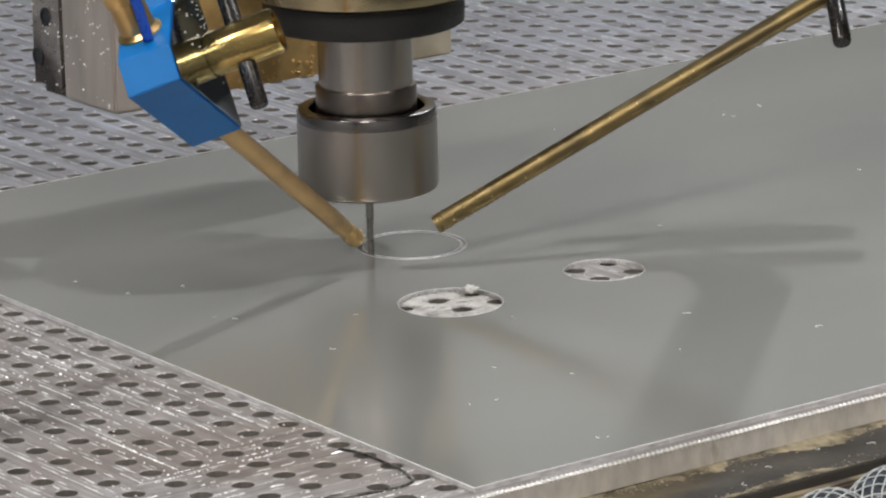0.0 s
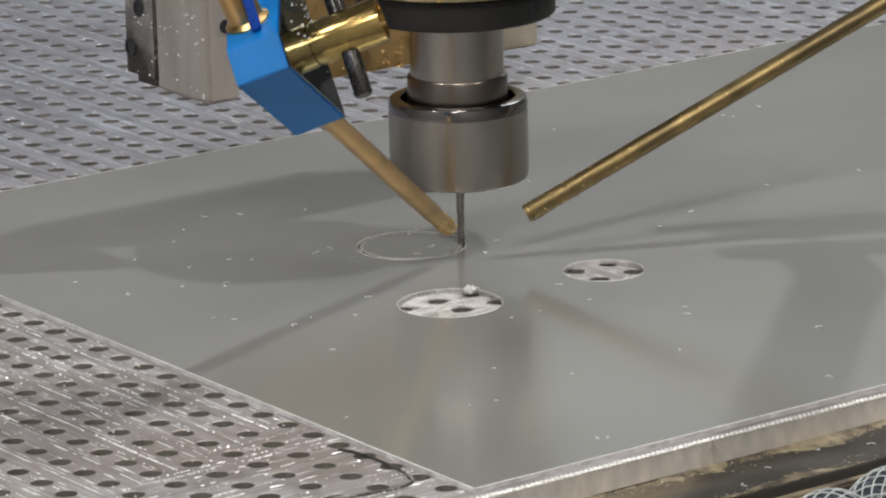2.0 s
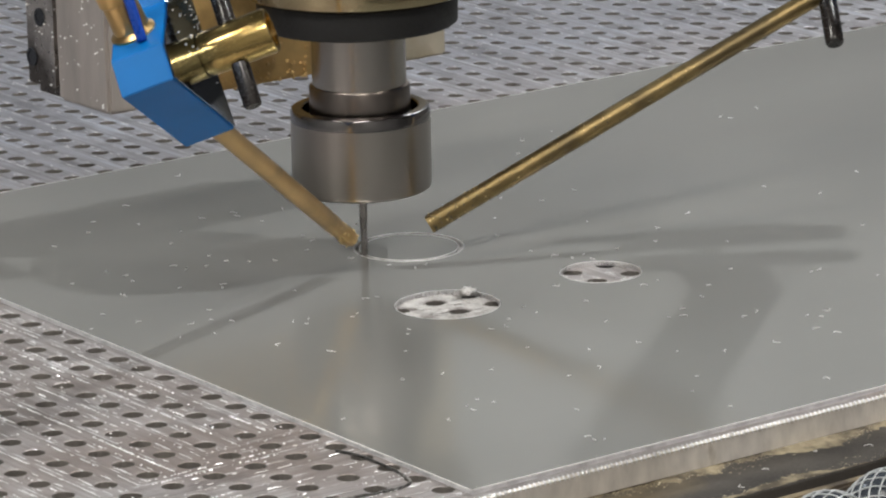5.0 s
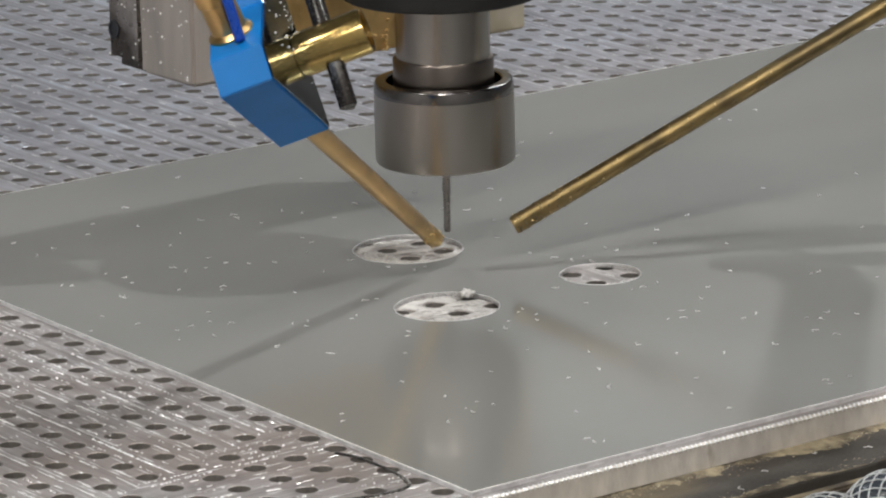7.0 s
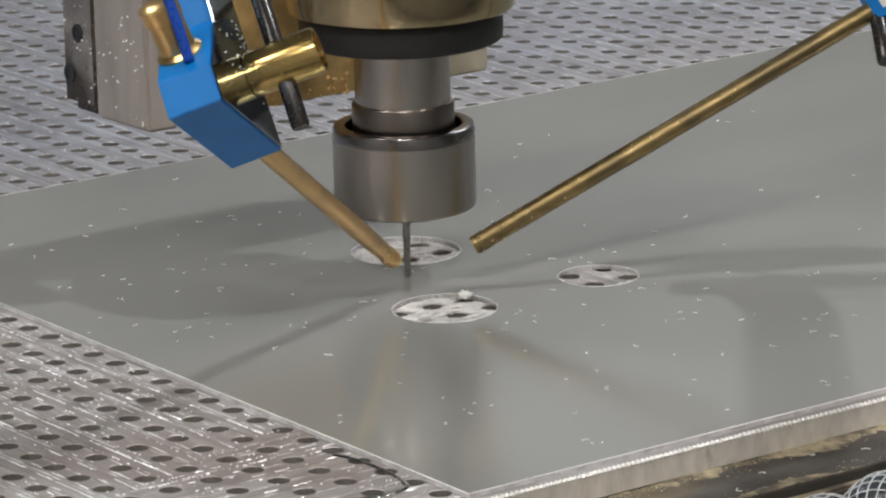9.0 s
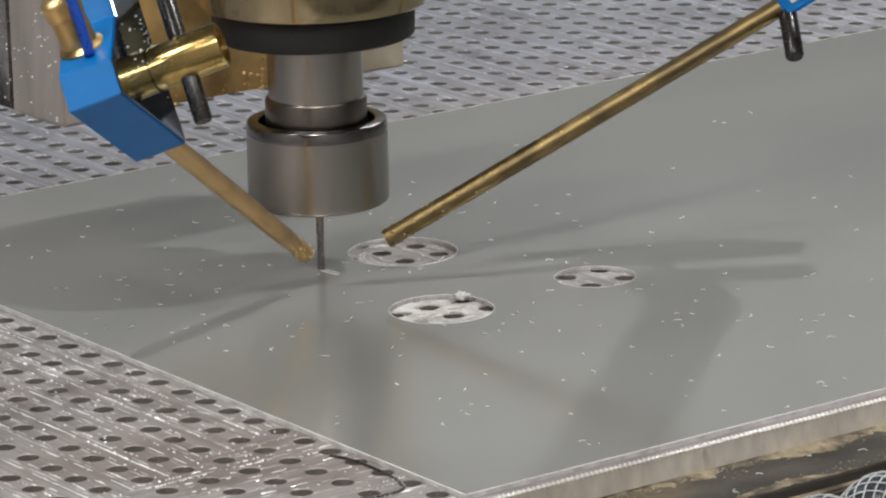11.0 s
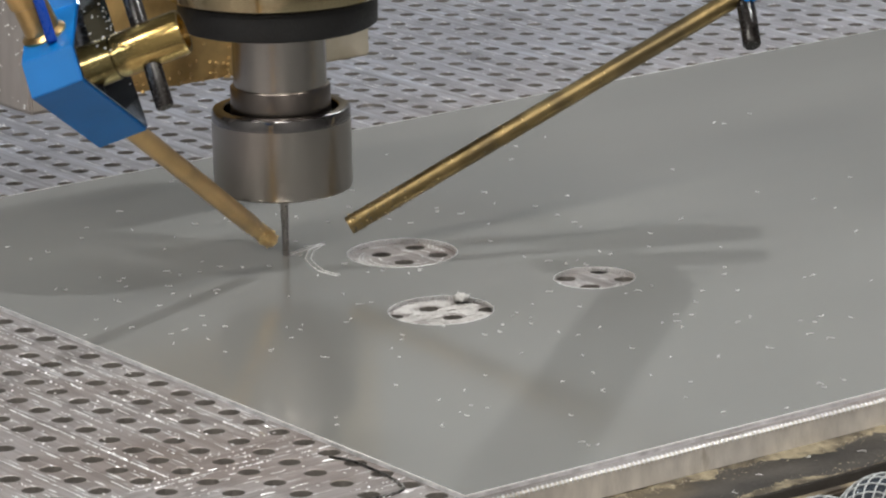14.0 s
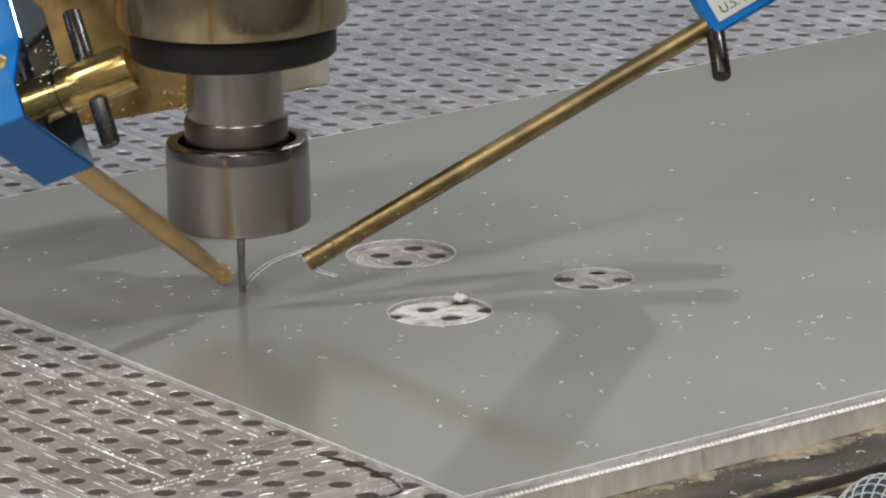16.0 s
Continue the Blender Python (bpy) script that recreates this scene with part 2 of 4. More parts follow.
def box(lo, hi, bevel=0.0):
    """Axis-aligned block between two corners."""
    bm = bmesh.new()
    bmesh.ops.create_cube(bm, size=1)
    lo, hi = Vector(lo), Vector(hi)
    for v in bm.verts:
        v.co = Vector([(lo[i] + hi[i]) / 2 + v.co[i] * (hi[i] - lo[i]) for i in range(3)])
    if bevel:
        bmesh.ops.bevel(bm, geom=bm.edges[:], offset=bevel, segments=2, affect="EDGES")
    return bm


def frame_of(origin, ex, ey, ez):
    m = Matrix.Identity(4)
    for i, e in enumerate((ex, ey, ez)):
        for k in range(3):
            m[k][i] = e[k]
    m.translation = origin
    return m


def along(p, q):
    p, q = Vector(p), Vector(q)
    return Matrix.Translation(p) @ (q - p).to_track_quat("Z", "Y").to_matrix().to_4x4()


def lathe(profile, seg=48, m=None):
    """Turns (radius, height) pairs about z; a radius of 0 closes the end."""
    bm = bmesh.new()
    rings = []
    for r, z in profile:
        if r <= 0:
            rings.append([bm.verts.new((0, 0, z))])
        else:
            rings.append([bm.verts.new((r * math.cos(2 * math.pi * k / seg), r * math.sin(2 * math.pi * k / seg), z)) for k in range(seg)])
    for a, b in zip(rings, rings[1:]):
        for k in range(seg):
            j = (k + 1) % seg
            if len(a) == 1 and len(b) == 1:
                continue
            if len(a) == 1:
                bm.faces.new((a[0], b[j], b[k]))
            elif len(b) == 1:
                bm.faces.new((a[k], a[j], b[0]))
            else:
                bm.faces.new((a[k], a[j], b[j], b[k]))
    bmesh.ops.recalc_face_normals(bm, faces=bm.faces)
    if m:
        bmesh.ops.transform(bm, matrix=m, verts=bm.verts)
    return bm


def turned(name, profile, mat, parent, m=None, label="", seg=48, crease=35):
    ob = part(name, lathe(profile, seg, m), mat, parent, label, True)
    ob.data.set_sharp_from_angle(angle=radians(crease))
    return ob


def sweep(points, radius, seg=10, closed=False):
    """A round cord along points."""
    bm = bmesh.new()
    pts = [Vector(p) for p in points]
    rings = []
    for i, p in enumerate(pts):
        d = (pts[min(i + 1, len(pts) - 1)] - pts[max(i - 1, 0)]).normalized()
        u = d.cross(Vector((0, 0, 1)))
        u = u.normalized() if u.length > 1e-4 else Vector((1, 0, 0))
        w = d.cross(u)
        rings.append([bm.verts.new(p + radius * (math.cos(2 * math.pi * k / seg) * u + math.sin(2 * math.pi * k / seg) * w)) for k in range(seg)])
    for a, b in zip(rings, rings[1:]):
        for k in range(seg):
            bm.faces.new((a[k], a[(k + 1) % seg], b[(k + 1) % seg], b[k]))
    bm.faces.new(rings[0]), bm.faces.new(rings[-1])
    bmesh.ops.recalc_face_normals(bm, faces=bm.faces)
    return bm


def smooth_line(points, n=8):
    """Catmull-Rom through points."""
    P = [Vector(p) for p in points]
    P = [2 * P[0] - P[1]] + P + [2 * P[-1] - P[-2]]
    out = []
    for i in range(1, len(P) - 2):
        for k in range(n):
            t = k / n
            a, b, c, d = P[i - 1:i + 3]
            out.append(0.5 * (2 * b + (c - a) * t + (2 * a - 5 * b + 4 * c - d) * t * t + (3 * b - a - 3 * c + d) * t ** 3))
    return out + [P[-2]]


def empty(name, m=None):
    ob = new(name)
    ob.empty_display_size = 0.01
    if m:
        ob.matrix_world = m
    return ob


# ---- unseen workshop room, added for bounce and reflections ----
def workshop():
    x0, x1, y0, y1, zf, zc = -3.2, 3.3, -3.4, 3.6, -0.92, 2.25
    slabs = {"floor": ((x0, y0, zf - 0.1), (x1, y1, zf), M_FLOOR), "ceiling": ((x0, y0, zc), (x1, y1, zc + 0.1), M_CEIL),
             "wall_north": ((x0 - 0.15, y1, zf - 0.1), (x1 + 0.15, y1 + 0.15, zc + 0.1), M_WALL),
             "wall_south": ((x0 - 0.15, y0 - 0.15, zf - 0.1), (x1 + 0.15, y0, zc + 0.1), M_WALL),
             "wall_east": ((x1, y0, zf - 0.1), (x1 + 0.15, y1, zc + 0.1), M_WALL),
             "wall_west": ((x0 - 0.15, y0, zf - 0.1), (x0, y1, zc + 0.1), M_WALL)}
    for name, (lo, hi, mat) in slabs.items():
        tagged(obj(name, box(lo, hi), mat), "plain painted workshop " + name.split("_")[0] + ", added unseen round the machine", name.split("_")[0], "", "structure")


workshop()


# fixture out of view for each of the added lamps
def added_ceiling_light(x, y, long):
    t = empty("added_ceiling_light", pose(x, y, 2.25))
    part("housing", box((-0.15, -long / 2 - 0.03, -0.06), (0.15, long / 2 + 0.03, 0), 0.01), M_LAMPBODY, t)
    part("diffuser", box((-0.13, -long / 2, -0.075), (0.13, long / 2, -0.061), 0.004), M_GLOW, t, "glowing white diffuser")
    tagged(t, "long white ceiling light, added out of view", "light", "ceiling lights")


for tx, ty, watts, tint, long in TUBES:
    added_ceiling_light(tx, ty, long)


def work_light(name, eye, size, wall):
    t = empty(name, look(eye, TIP) @ pose(0, 0, 0.02))
    part("shell", box((-size * 0.6, -size * 0.6, 0.012), (size * 0.6, size * 0.6, 0.09), 0.01), M_LAMPBODY, t)
    part("lens", box((-size / 2, -size / 2, 0.0), (size / 2, size / 2, 0.011), 0.003), M_GLOW, t, "glowing lens")
    inv = t.matrix_world.inverted()
    part("arm", sweep([inv @ (t.matrix_world @ Vector((0, 0, 0.08))), inv @ Vector(wall)], 0.012), M_LAMPBODY, t)
    tagged(t, "square work light on an arm from the ceiling", "work light", "work lights")


work_light("work_light", SIDE_A, 0.05, (SIDE_A.x, SIDE_A.y + 0.2, 2.25))
work_light("work_light", SIDE_B, 0.28, (SIDE_B.x + 0.2, SIDE_B.y, 2.25))


# ---- the vacuum table ----
PX, PY, HOLE = 0.0127, 0.013597, 0.0032
SHEET_X0, SHEET_X1, SHEET_Y0, SHEET_Y1, THICK = -0.1330, 0.2376, 0.0038, 1.05, 0.0015
FRONT = 0.2412
CUTS = [(0.0203, 0.1390, 0.0179), (0.0845, 0.1075, 0.0164), (0.0859, 0.1672, 0.0129)]  # bored discs: x, y, radius
PLUGS = [(-13, 19), (-12, 3)]
OUT = Vector((0.82, -0.12, 0.56)).normalized()  # halfway from camera to lamps, so facets turned this way glint


def vacuum_table():
    """One perforated plate; a round bore in the middle of each cell of the grid."""
    V, F, MI = [], [], []
    n = 16
    ring = []
    for k in range(n):
        a = 2 * math.pi * k / n
        c, s = math.cos(a), math.sin(a)
        e = max(abs(c), abs(s))
        ring.append((c, s, c / e, s / e))
    plug = set(PLUGS)
    for i in range(-52, 19):
        for j in range(-16, 62):
            cx, cy = i * PX, j * PY
            hidden = SHEET_X0 + 0.004 < cx < SHEET_X1 - 0.012 and cy > SHEET_Y0 + 0.004
            hidden = hidden and not any(math.hypot(cx - a, cy - b) < r + 0.012 for a, b, r in CUTS)
            o = len(V)
            if hidden:
                V += [(cx + a * PX / 2, cy + b * PY / 2, 0) for a, b in ((-1, -1), (1, -1), (1, 1), (-1, 1))]
                F.append((o, o + 1, o + 2, o + 3)), MI.append(0)
                continue
            r = HOLE * (1.75 if (i, j) in plug else 1)
            d = -0.0012 if (i, j) in plug else -0.0060
            V += [(cx + ex * PX / 2, cy + ey * PY / 2, 0) for c, s, ex, ey in ring]
            V += [(cx + c * r * 1.07, cy + s * r * 1.07, 0) for c, s, ex, ey in ring]
            V += [(cx + c * r, cy + s * r, -0.00025) for c, s, ex, ey in ring]
            V += [(cx + c * r, cy + s * r, d) for c, s, ex, ey in ring]
            for k in range(n):
                m = (k + 1) % n
                F.append((o + k, o + m, o + n + m, o + n + k)), MI.append(0)
                F.append((o + n + k, o + n + m, o + 2 * n + m, o + 2 * n + k)), MI.append(0)
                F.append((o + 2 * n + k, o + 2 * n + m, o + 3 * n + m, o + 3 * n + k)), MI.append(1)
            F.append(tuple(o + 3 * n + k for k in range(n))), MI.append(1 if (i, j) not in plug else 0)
    # plain margins and the front side
    xa, xb, ya, yb = -52.5 * PX, 18.5 * PX, -16.5 * PY, 61.5 * PY
    c = 0.0006
    o = len(V)
    for y in (ya, yb):
        V += [(xb, y, 0), (FRONT - c, y, 0), (FRONT, y, -c), (FRONT, y, -0.0077), (xa, y, -0.0077), (xa, y, 0)]
    for k in range(5):
        F.append((o + k, o + k + 1, o + k + 7, o + k + 6)), MI.append(2 if k in (1, 2) else 0)
    F.append((o + 5, o + 4, o + 3, o + 2, o + 1, o)), MI.append(2)
    F.append((o + 6, o + 7, o + 8, o + 9, o + 10, o + 11)), MI.append(2)
    me = bpy.data.meshes.new("vacuum_table")
    me.from_pydata(V, [], F)
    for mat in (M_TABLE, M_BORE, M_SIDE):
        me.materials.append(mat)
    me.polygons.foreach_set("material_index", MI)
    me.update()
    ob = new("vacuum_table", me)
    # scallops of the cutter along the top front edge, flattened to glint at the camera
    bm = bmesh.new()
    y = 0.0
    random.seed(4)
    while y < 0.30:
        k = random.uniform(0.85, 1.1)
        for v in bmesh.ops.create_icosphere(bm, subdivisions=1, radius=1)["verts"]:
            v.co = Vector((FRONT - 0.00035, y, -0.00045)) + v.co.x * 0.00035 * OUT + v.co.y * 0.00056 * k * Vector((0, 1, 0)) + v.co.z * 0.00100 * OUT.cross(Vector((0, 1, 0)))
        y += 0.00168
    part("edge_scallops", bm, M_GLINT, ob, "row of bright cutter scallops along the edge", True)
    tagged(ob, "milled aluminium vacuum table full of round holes", "vacuum table", "", "structure")


vacuum_table()


def machine_bed():
    """Everything under the plate: dusty ledge, slotted rail and near-black boxes for the dark below."""
    ya, yb = -0.22, 0.83
    t = empty("machine_bed", pose(0, 0, -0.0077))
    part("plinth", box((-0.66, ya, -0.911), (0.2385, yb, -0.0005)), M_FRAME, t)
    part("ledge", box((0.2389, ya, -0.030), (0.2676, yb, -0.0006), 0.0012), M_LEDGE, t, "dark ledge covered with tan dust")
    part("lip", box((0.2679, ya, -0.030), (0.2689, yb, 0.0003), 0.0003), M_LEDGE, t, "thin worn metal lip")
    # near-black boxes put in for the shade in the slot and below the rail
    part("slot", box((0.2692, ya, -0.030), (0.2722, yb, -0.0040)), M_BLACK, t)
    part("rail", box((0.2725, ya, -0.030), (0.2765, yb, -0.0008), 0.0008), M_BRASSDUST, t, "dusty brown rail")
    part("dark_drop", box((0.2768, ya, -0.10), (0.40, yb, -0.030), 0.002), M_BLACK, t, "near-black box for the dark drop below the rail")
    tagged(t, "dusty machine bed under the vacuum table", "machine bed")


machine_bed()


def ridge_glints():
    """Near-white slivers along the ridges between fly cutter passes, standing in for glints."""
    random.seed(15)
    V, F = [], []
    def clear(x, y):
        i, j = round(x / PX), round(y / PY)
        return math.hypot(x - i * PX, y - j * PY) > HOLE * 1.2
    def sliver(x, y, l, across):
        w, h = random.uniform(0.00008, 0.00022), random.uniform(0.00010, 0.00026)
        d, n = ((0, 1), (1, 0)) if across else ((1, 0), (0, 1))
        o = len(V)
        for s in (-0.5, 0.5):
            cx, cy = x + d[0] * l * s, y + d[1] * l * s
            V.extend([(cx - n[0] * w, cy - n[1] * w, 0.00002), (cx, cy, h), (cx + n[0] * w, cy + n[1] * w, 0.00002)])
        F.extend([(o, o + 1, o + 4, o + 3), (o + 1, o + 2, o + 5, o + 4), (o, o + 2, o + 1), (o + 3, o + 4, o + 5)])
    LANES = [0.08 + 0.92 * random.random() ** 2.2 for k in range(97)]
    for k in range(5500):
        front = random.random() < 0.84
        x = random.uniform(-0.03, 0.236) if front else random.uniform(-0.45, -0.136)
        y = random.uniform(-0.12, 0.002) if front else random.uniform(0.03, 0.56)
        across = x + 0.35 * y > 0.150
        if across and random.random() < 0.45:
            continue
        lane = 0.0034
        if across:
            x = round(x / lane) * lane + random.gauss(0, 0.0002)
        else:
            y = round(y / lane) * lane + random.gauss(0, 0.0002)
        if random.random() > LANES[round((x if across else y) / lane) % 97]:
            continue
        l = random.uniform(0.0008, 0.0030) if random.random() < 0.6 else random.uniform(0.003, 0.0085)
        ends = [(x, y + s * l) if across else (x + s * l, y) for s in (-0.5, 0, 0.5)]
        if x > 0.238 or not all(clear(a, b) for a, b in ends):
            continue
        sliver(x, y, l * (0.6 if across else 1.0), across)
    me = bpy.data.meshes.new("ridge_glints")
    me.from_pydata(V, [], F)
    me.materials.append(M_DOT)
    tagged(new("ridge_glints", me), "near-white slivers standing in for glints on the table's milled ridges", "milling ridges", "", "stuff")


ridge_glints()


def glint_beads():
    """Bits added along some of the milled lanes, tilted so that the lamps glint in them."""
    random.seed(19)
    V, F = [], []
    up = OUT.cross(Vector((0, 1, 0)))
    lanes = [random.random() ** 2.5 for k in range(97)]
    for k in range(17000):
        x, y = (random.uniform(-0.03, 0.236), random.uniform(-0.12, 0.002)) if random.random() < 0.85 else (random.uniform(-0.45, -0.136), random.uniform(0.03, 0.5))
        across = x + 0.35 * y > 0.150
        lane = 0.0034
        if across:
            x = round(x / lane) * lane + random.gauss(0, 0.00015)
        else:
            y = round(y / lane) * lane + random.gauss(0, 0.00015)
        if random.random() > lanes[round((x if across else y) / lane) % 97] or x > 0.2385:
            continue
        if noise.noise(Vector((x * 90, y * 90, 4))) < -0.08 or math.hypot(x - round(x / PX) * PX, y - round(y / PY) * PY) < HOLE * 1.15:
            continue
        o, a, b = len(V), random.uniform(0.00018, 0.00050), random.uniform(0.00016, 0.00034)
        tilt = (OUT + Vector((random.gauss(0, 0.1), random.gauss(0, 0.14), random.gauss(0, 0.1)))).normalized()
        c = Vector((x, y, b * 0.5))
        side, rise = tilt.cross(up).normalized(), tilt.cross(Vector((0, 1, 0))).normalized()
        V.extend([c + side * a, c + rise * b, c - side * a, c - rise * b, c + tilt * 0.00008, c - tilt * 0.0001])
        F.extend([(o, o + 1, o + 4), (o + 1, o + 2, o + 4), (o + 2, o + 3, o + 4), (o + 3, o, o + 4), (o + 1, o, o + 5), (o + 2, o + 1, o + 5), (o + 3, o + 2, o + 5), (o, o + 3, o + 5)])
    me = bpy.data.meshes.new("glint_beads")
    me.from_pydata(V, [], F)
    me.materials.append(M_GLINT)
    tagged(new("glint_beads", me), "bright bits added along the milled lanes, tilted to glint", "milling beads", "", "stuff")


glint_beads()


def ledge_dust():
    random.seed(16)
    bm = bmesh.new()
    for k in range(1300):
        e = random.random()
        x = 0.2395 + abs(random.gauss(0, 0.004)) if e < 0.6 else 0.2672 - abs(random.gauss(0, 0.003))
        if not 0.2392 < x < 0.2674:
            continue
        c = Vector((x, random.uniform(0.02, 0.19), -0.0082))
        r = random.uniform(0.00007, 0.00024)
        sx = random.choice((1, 1, 1, 2.4))
        for v in bmesh.ops.create_icosphere(bm, subdivisions=1, radius=1)["verts"]:
            v.co = c + Vector((v.co.x * r, v.co.y * r * sx, v.co.z * r * 0.6))
    tagged(obj("ledge_dust", bm, M_DUST), "tan dust and grit lying on the dark ledge", "dust", "", "stuff")


ledge_dust()


def dust_bank(x0, way, width, seed):
    """Dust drifted against an upright edge: a low wedge with a ragged foot."""
    random.seed(seed)
    bm = bmesh.new()
    rows, m = [], 9
    for k in range(420):
        y = -0.02 + k * 0.0007
        w = width * max(0.06, 0.55 + 1.3 * noise.noise(Vector((y * 28, seed, 0))) + 0.35 * noise.noise(Vector((y * 140, seed, 3))) + 0.2 * noise.noise(Vector((y * 500, seed, 5))))
        row = []
        for j in range(m):
            u = j / (m - 1)
            h = 0.0011 * (1 - u) ** 1.3 * (0.8 + 0.5 * noise.noise(Vector((y * 260, u * 6, seed)))) + 0.00012 * noise.noise(Vector((y * 1500, u * 30, seed)))
            row.append(bm.verts.new((x0 + way * u * w, y, -0.0084 + (max(h, 0.00004) if j < m - 1 else -0.0002))))
        rows.append(row)
    for a, b in zip(rows, rows[1:]):
        for j in range(m - 1):
            bm.faces.new((a[j], a[j + 1], b[j + 1], b[j]))
    bmesh.ops.recalc_face_normals(bm, faces=bm.faces)
    tagged(obj("dust_bank", bm, M_DRIFT), "tan dust drifted along the dark ledge", "dust", "", "stuff")


dust_bank(0.2391, 1, 0.0125, 3)
dust_bank(0.2676, -1, 0.0085, 8)


# ---- the sheet being cut ----
def sheet():
    bm = bmesh.new()
    loops = []
    for z in (THICK, 0.00005):
        level = []
        c = 0.0002 if z > 0.001 else 0
        corners = [(SHEET_X0 + c, SHEET_Y0 + 0.0028 + c), (SHEET_X1 - c, SHEET_Y0 - 0.0009 + c), (SHEET_X1 - c, SHEET_Y1 - c), (SHEET_X0 + c, SHEET_Y1 - c)]
        level.append([bm.verts.new((x, y, z)) for x, y in corners])
        for cx, cy, r in CUTS:
            level.append([bm.verts.new((cx + r * math.cos(2 * math.pi * k / 72), cy + r * math.sin(2 * math.pi * k / 72), z)) for k in range(72)])
        edges = []
        for lp in level:
            for a, b in zip(lp, lp[1:] + lp[:1]):
                edges.append(bm.edges.new((a, b)))
        bmesh.ops.triangle_fill(bm, edges=edges, use_beauty=True)
        loops.append(level)
    for a, b in zip(*loops):
        for k in range(len(a)):
            j = (k + 1) % len(a)
            f = bm.faces.new((a[k], a[j], b[j], b[k]))
            f.material_index = 1 if len(a) > 4 else 2
    bmesh.ops.recalc_face_normals(bm, faces=bm.faces)
    ob = obj("metal_sheet", bm, M_SHEET)
    ob.data.materials.append(M_CUT)
    ob.data.materials.append(M_PALEEDGE)
    for a, b in (((SHEET_X1, SHEET_Y0 - 0.0009), (SHEET_X1, SHEET_Y1)), ((SHEET_X1, SHEET_Y0 - 0.0009), (SHEET_X0, SHEET_Y0 + 0.0028)), ((SHEET_X0, SHEET_Y0 + 0.0028), (SHEET_X0, SHEET_Y1))):
        part("edge_burr", sweep([(*a, THICK - 0.0001), (*b, THICK - 0.0001)], 0.00017, 6), M_DOT, ob, "bright sheared edge", True)
    # burrs thrown up round each bore
    random.seed(9)
    for cx, cy, r in CUTS:
        for rr, h in ((r, 0.00020 if r > 0.017 else 0.00014),):
            pts = []
            for k in range(91):
                a = 2 * math.pi * k / 90
                q = rr + random.uniform(-0.0001, 0.00015)
                pts.append((cx + q * math.cos(a), cy + q * math.sin(a), THICK + random.uniform(-0.0001, 0.00006)))
            part("burr", sweep(pts, h, 6), M_DOT, ob, "bright raised burr round a bore", True)
    tagged(ob, "satin grey metal sheet with bored discs, lying on the vacuum table", "metal sheet")


sheet()


def torn_film(cx, cy, r, n, seed, edge, ox=0, oy=0):
    """Torn remains of white backing film inside a bore."""
    random.seed(seed)
    bm = bmesh.new()
    for k in range(n):
        a, q = random.uniform(0, 2 * math.pi), r * math.sqrt(random.random()) * 0.96
        if random.random() < edge:
            q = r * random.uniform(0.82, 0.97)
        x, y = cx + q * math.cos(a), cy + q * math.sin(a)
        i, j = round((x + ox) / PX), round((y + oy) / PY)
        if math.hypot(x + ox - i * PX, y + oy - j * PY) < HOLE * 1.25:
            continue
        w, l, ph = random.uniform(0.00012, 0.00034), random.uniform(0.0030, 0.0080), random.gauss(math.radians(80), 0.10)
        z = random.uniform(0.00010, 0.00028)
        pts, m = [], 6
        for s in range(m + 1):
            u = (s / m - 0.5) * l
            px, py = x + u * math.cos(ph), y + u * math.sin(ph)
            if math.hypot(px - cx, py - cy) > r - 0.0004 or math.hypot(px + ox - i * PX, py + oy - j * PY) < HOLE * 1.05:
                continue
            wv = w * (0.5 + 0.5 * math.sin(math.pi * (s + 0.5) / (m + 1))) * random.uniform(0.7, 1.2)
            nx, ny = -math.sin(ph) * wv, math.cos(ph) * wv
            h = z + random.uniform(0, 0.00012)
            pts.append([bm.verts.new((px - nx, py - ny, 0.00008)), bm.verts.new((px, py, h)), bm.verts.new((px + nx, py + ny, 0.00008))])
        for p, q2 in zip(pts, pts[1:]):
            bm.faces.new((p[0], p[1], q2[1], q2[0])), bm.faces.new((p[1], p[2], q2[2], q2[1]))
    return bm


FILM_LABEL = "torn white backing film left inside a bored disc"
tagged(obj("film_remains", torn_film(*CUTS[0], 26, 11, 0.4), M_RESIDUE), FILM_LABEL, "film remains", "film remains", "stuff")
tagged(obj("film_remains", torn_film(*CUTS[1], 460, 12, 0.2), M_RESIDUE), FILM_LABEL, "film remains", "film remains", "stuff")
tagged(obj("film_remains", torn_film(*CUTS[2], 12, 13, 0.6), M_RESIDUE), FILM_LABEL, "film remains", "film remains", "stuff")


def swirl_sheen(cx, cy, r, n, seed):
    """Cutter marks on the floor of a bore; near-white arcs stand in for their sheen."""
    random.seed(seed)
    V, F = [], []
    for k in range(n):
        q, a0, span = r * random.uniform(0.35, 0.95), random.uniform(0, 6.28), random.uniform(0.3, 1.3)
        w, last = random.uniform(0.00010, 0.00034), None
        for i in range(15):
            a = a0 + span * i / 14
            x, y = cx + q * math.cos(a), cy + q * math.sin(a)
            if math.hypot(x - round(x / PX) * PX, y - round(y / PY) * PY) < HOLE * 1.2:
                last = None
                continue
            o = len(V)
            V.extend([(x - w * math.cos(a), y - w * math.sin(a), 0.00003), (x, y, 0.00014), (x + w * math.cos(a), y + w * math.sin(a), 0.00003)])
            if last is not None:
                F.extend([(last, last + 1, o + 1, o), (last + 1, last + 2, o + 2, o + 1)])
            last = o
    me = bpy.data.meshes.new("swirl_sheen")
    me.from_pydata(V, [], F)
    me.materials.append(M_DOT)
    tagged(new("swirl_sheen", me), "near-white arcs for the sheen of cutter marks in a bore", "cutter marks", "cutter marks", "stuff")


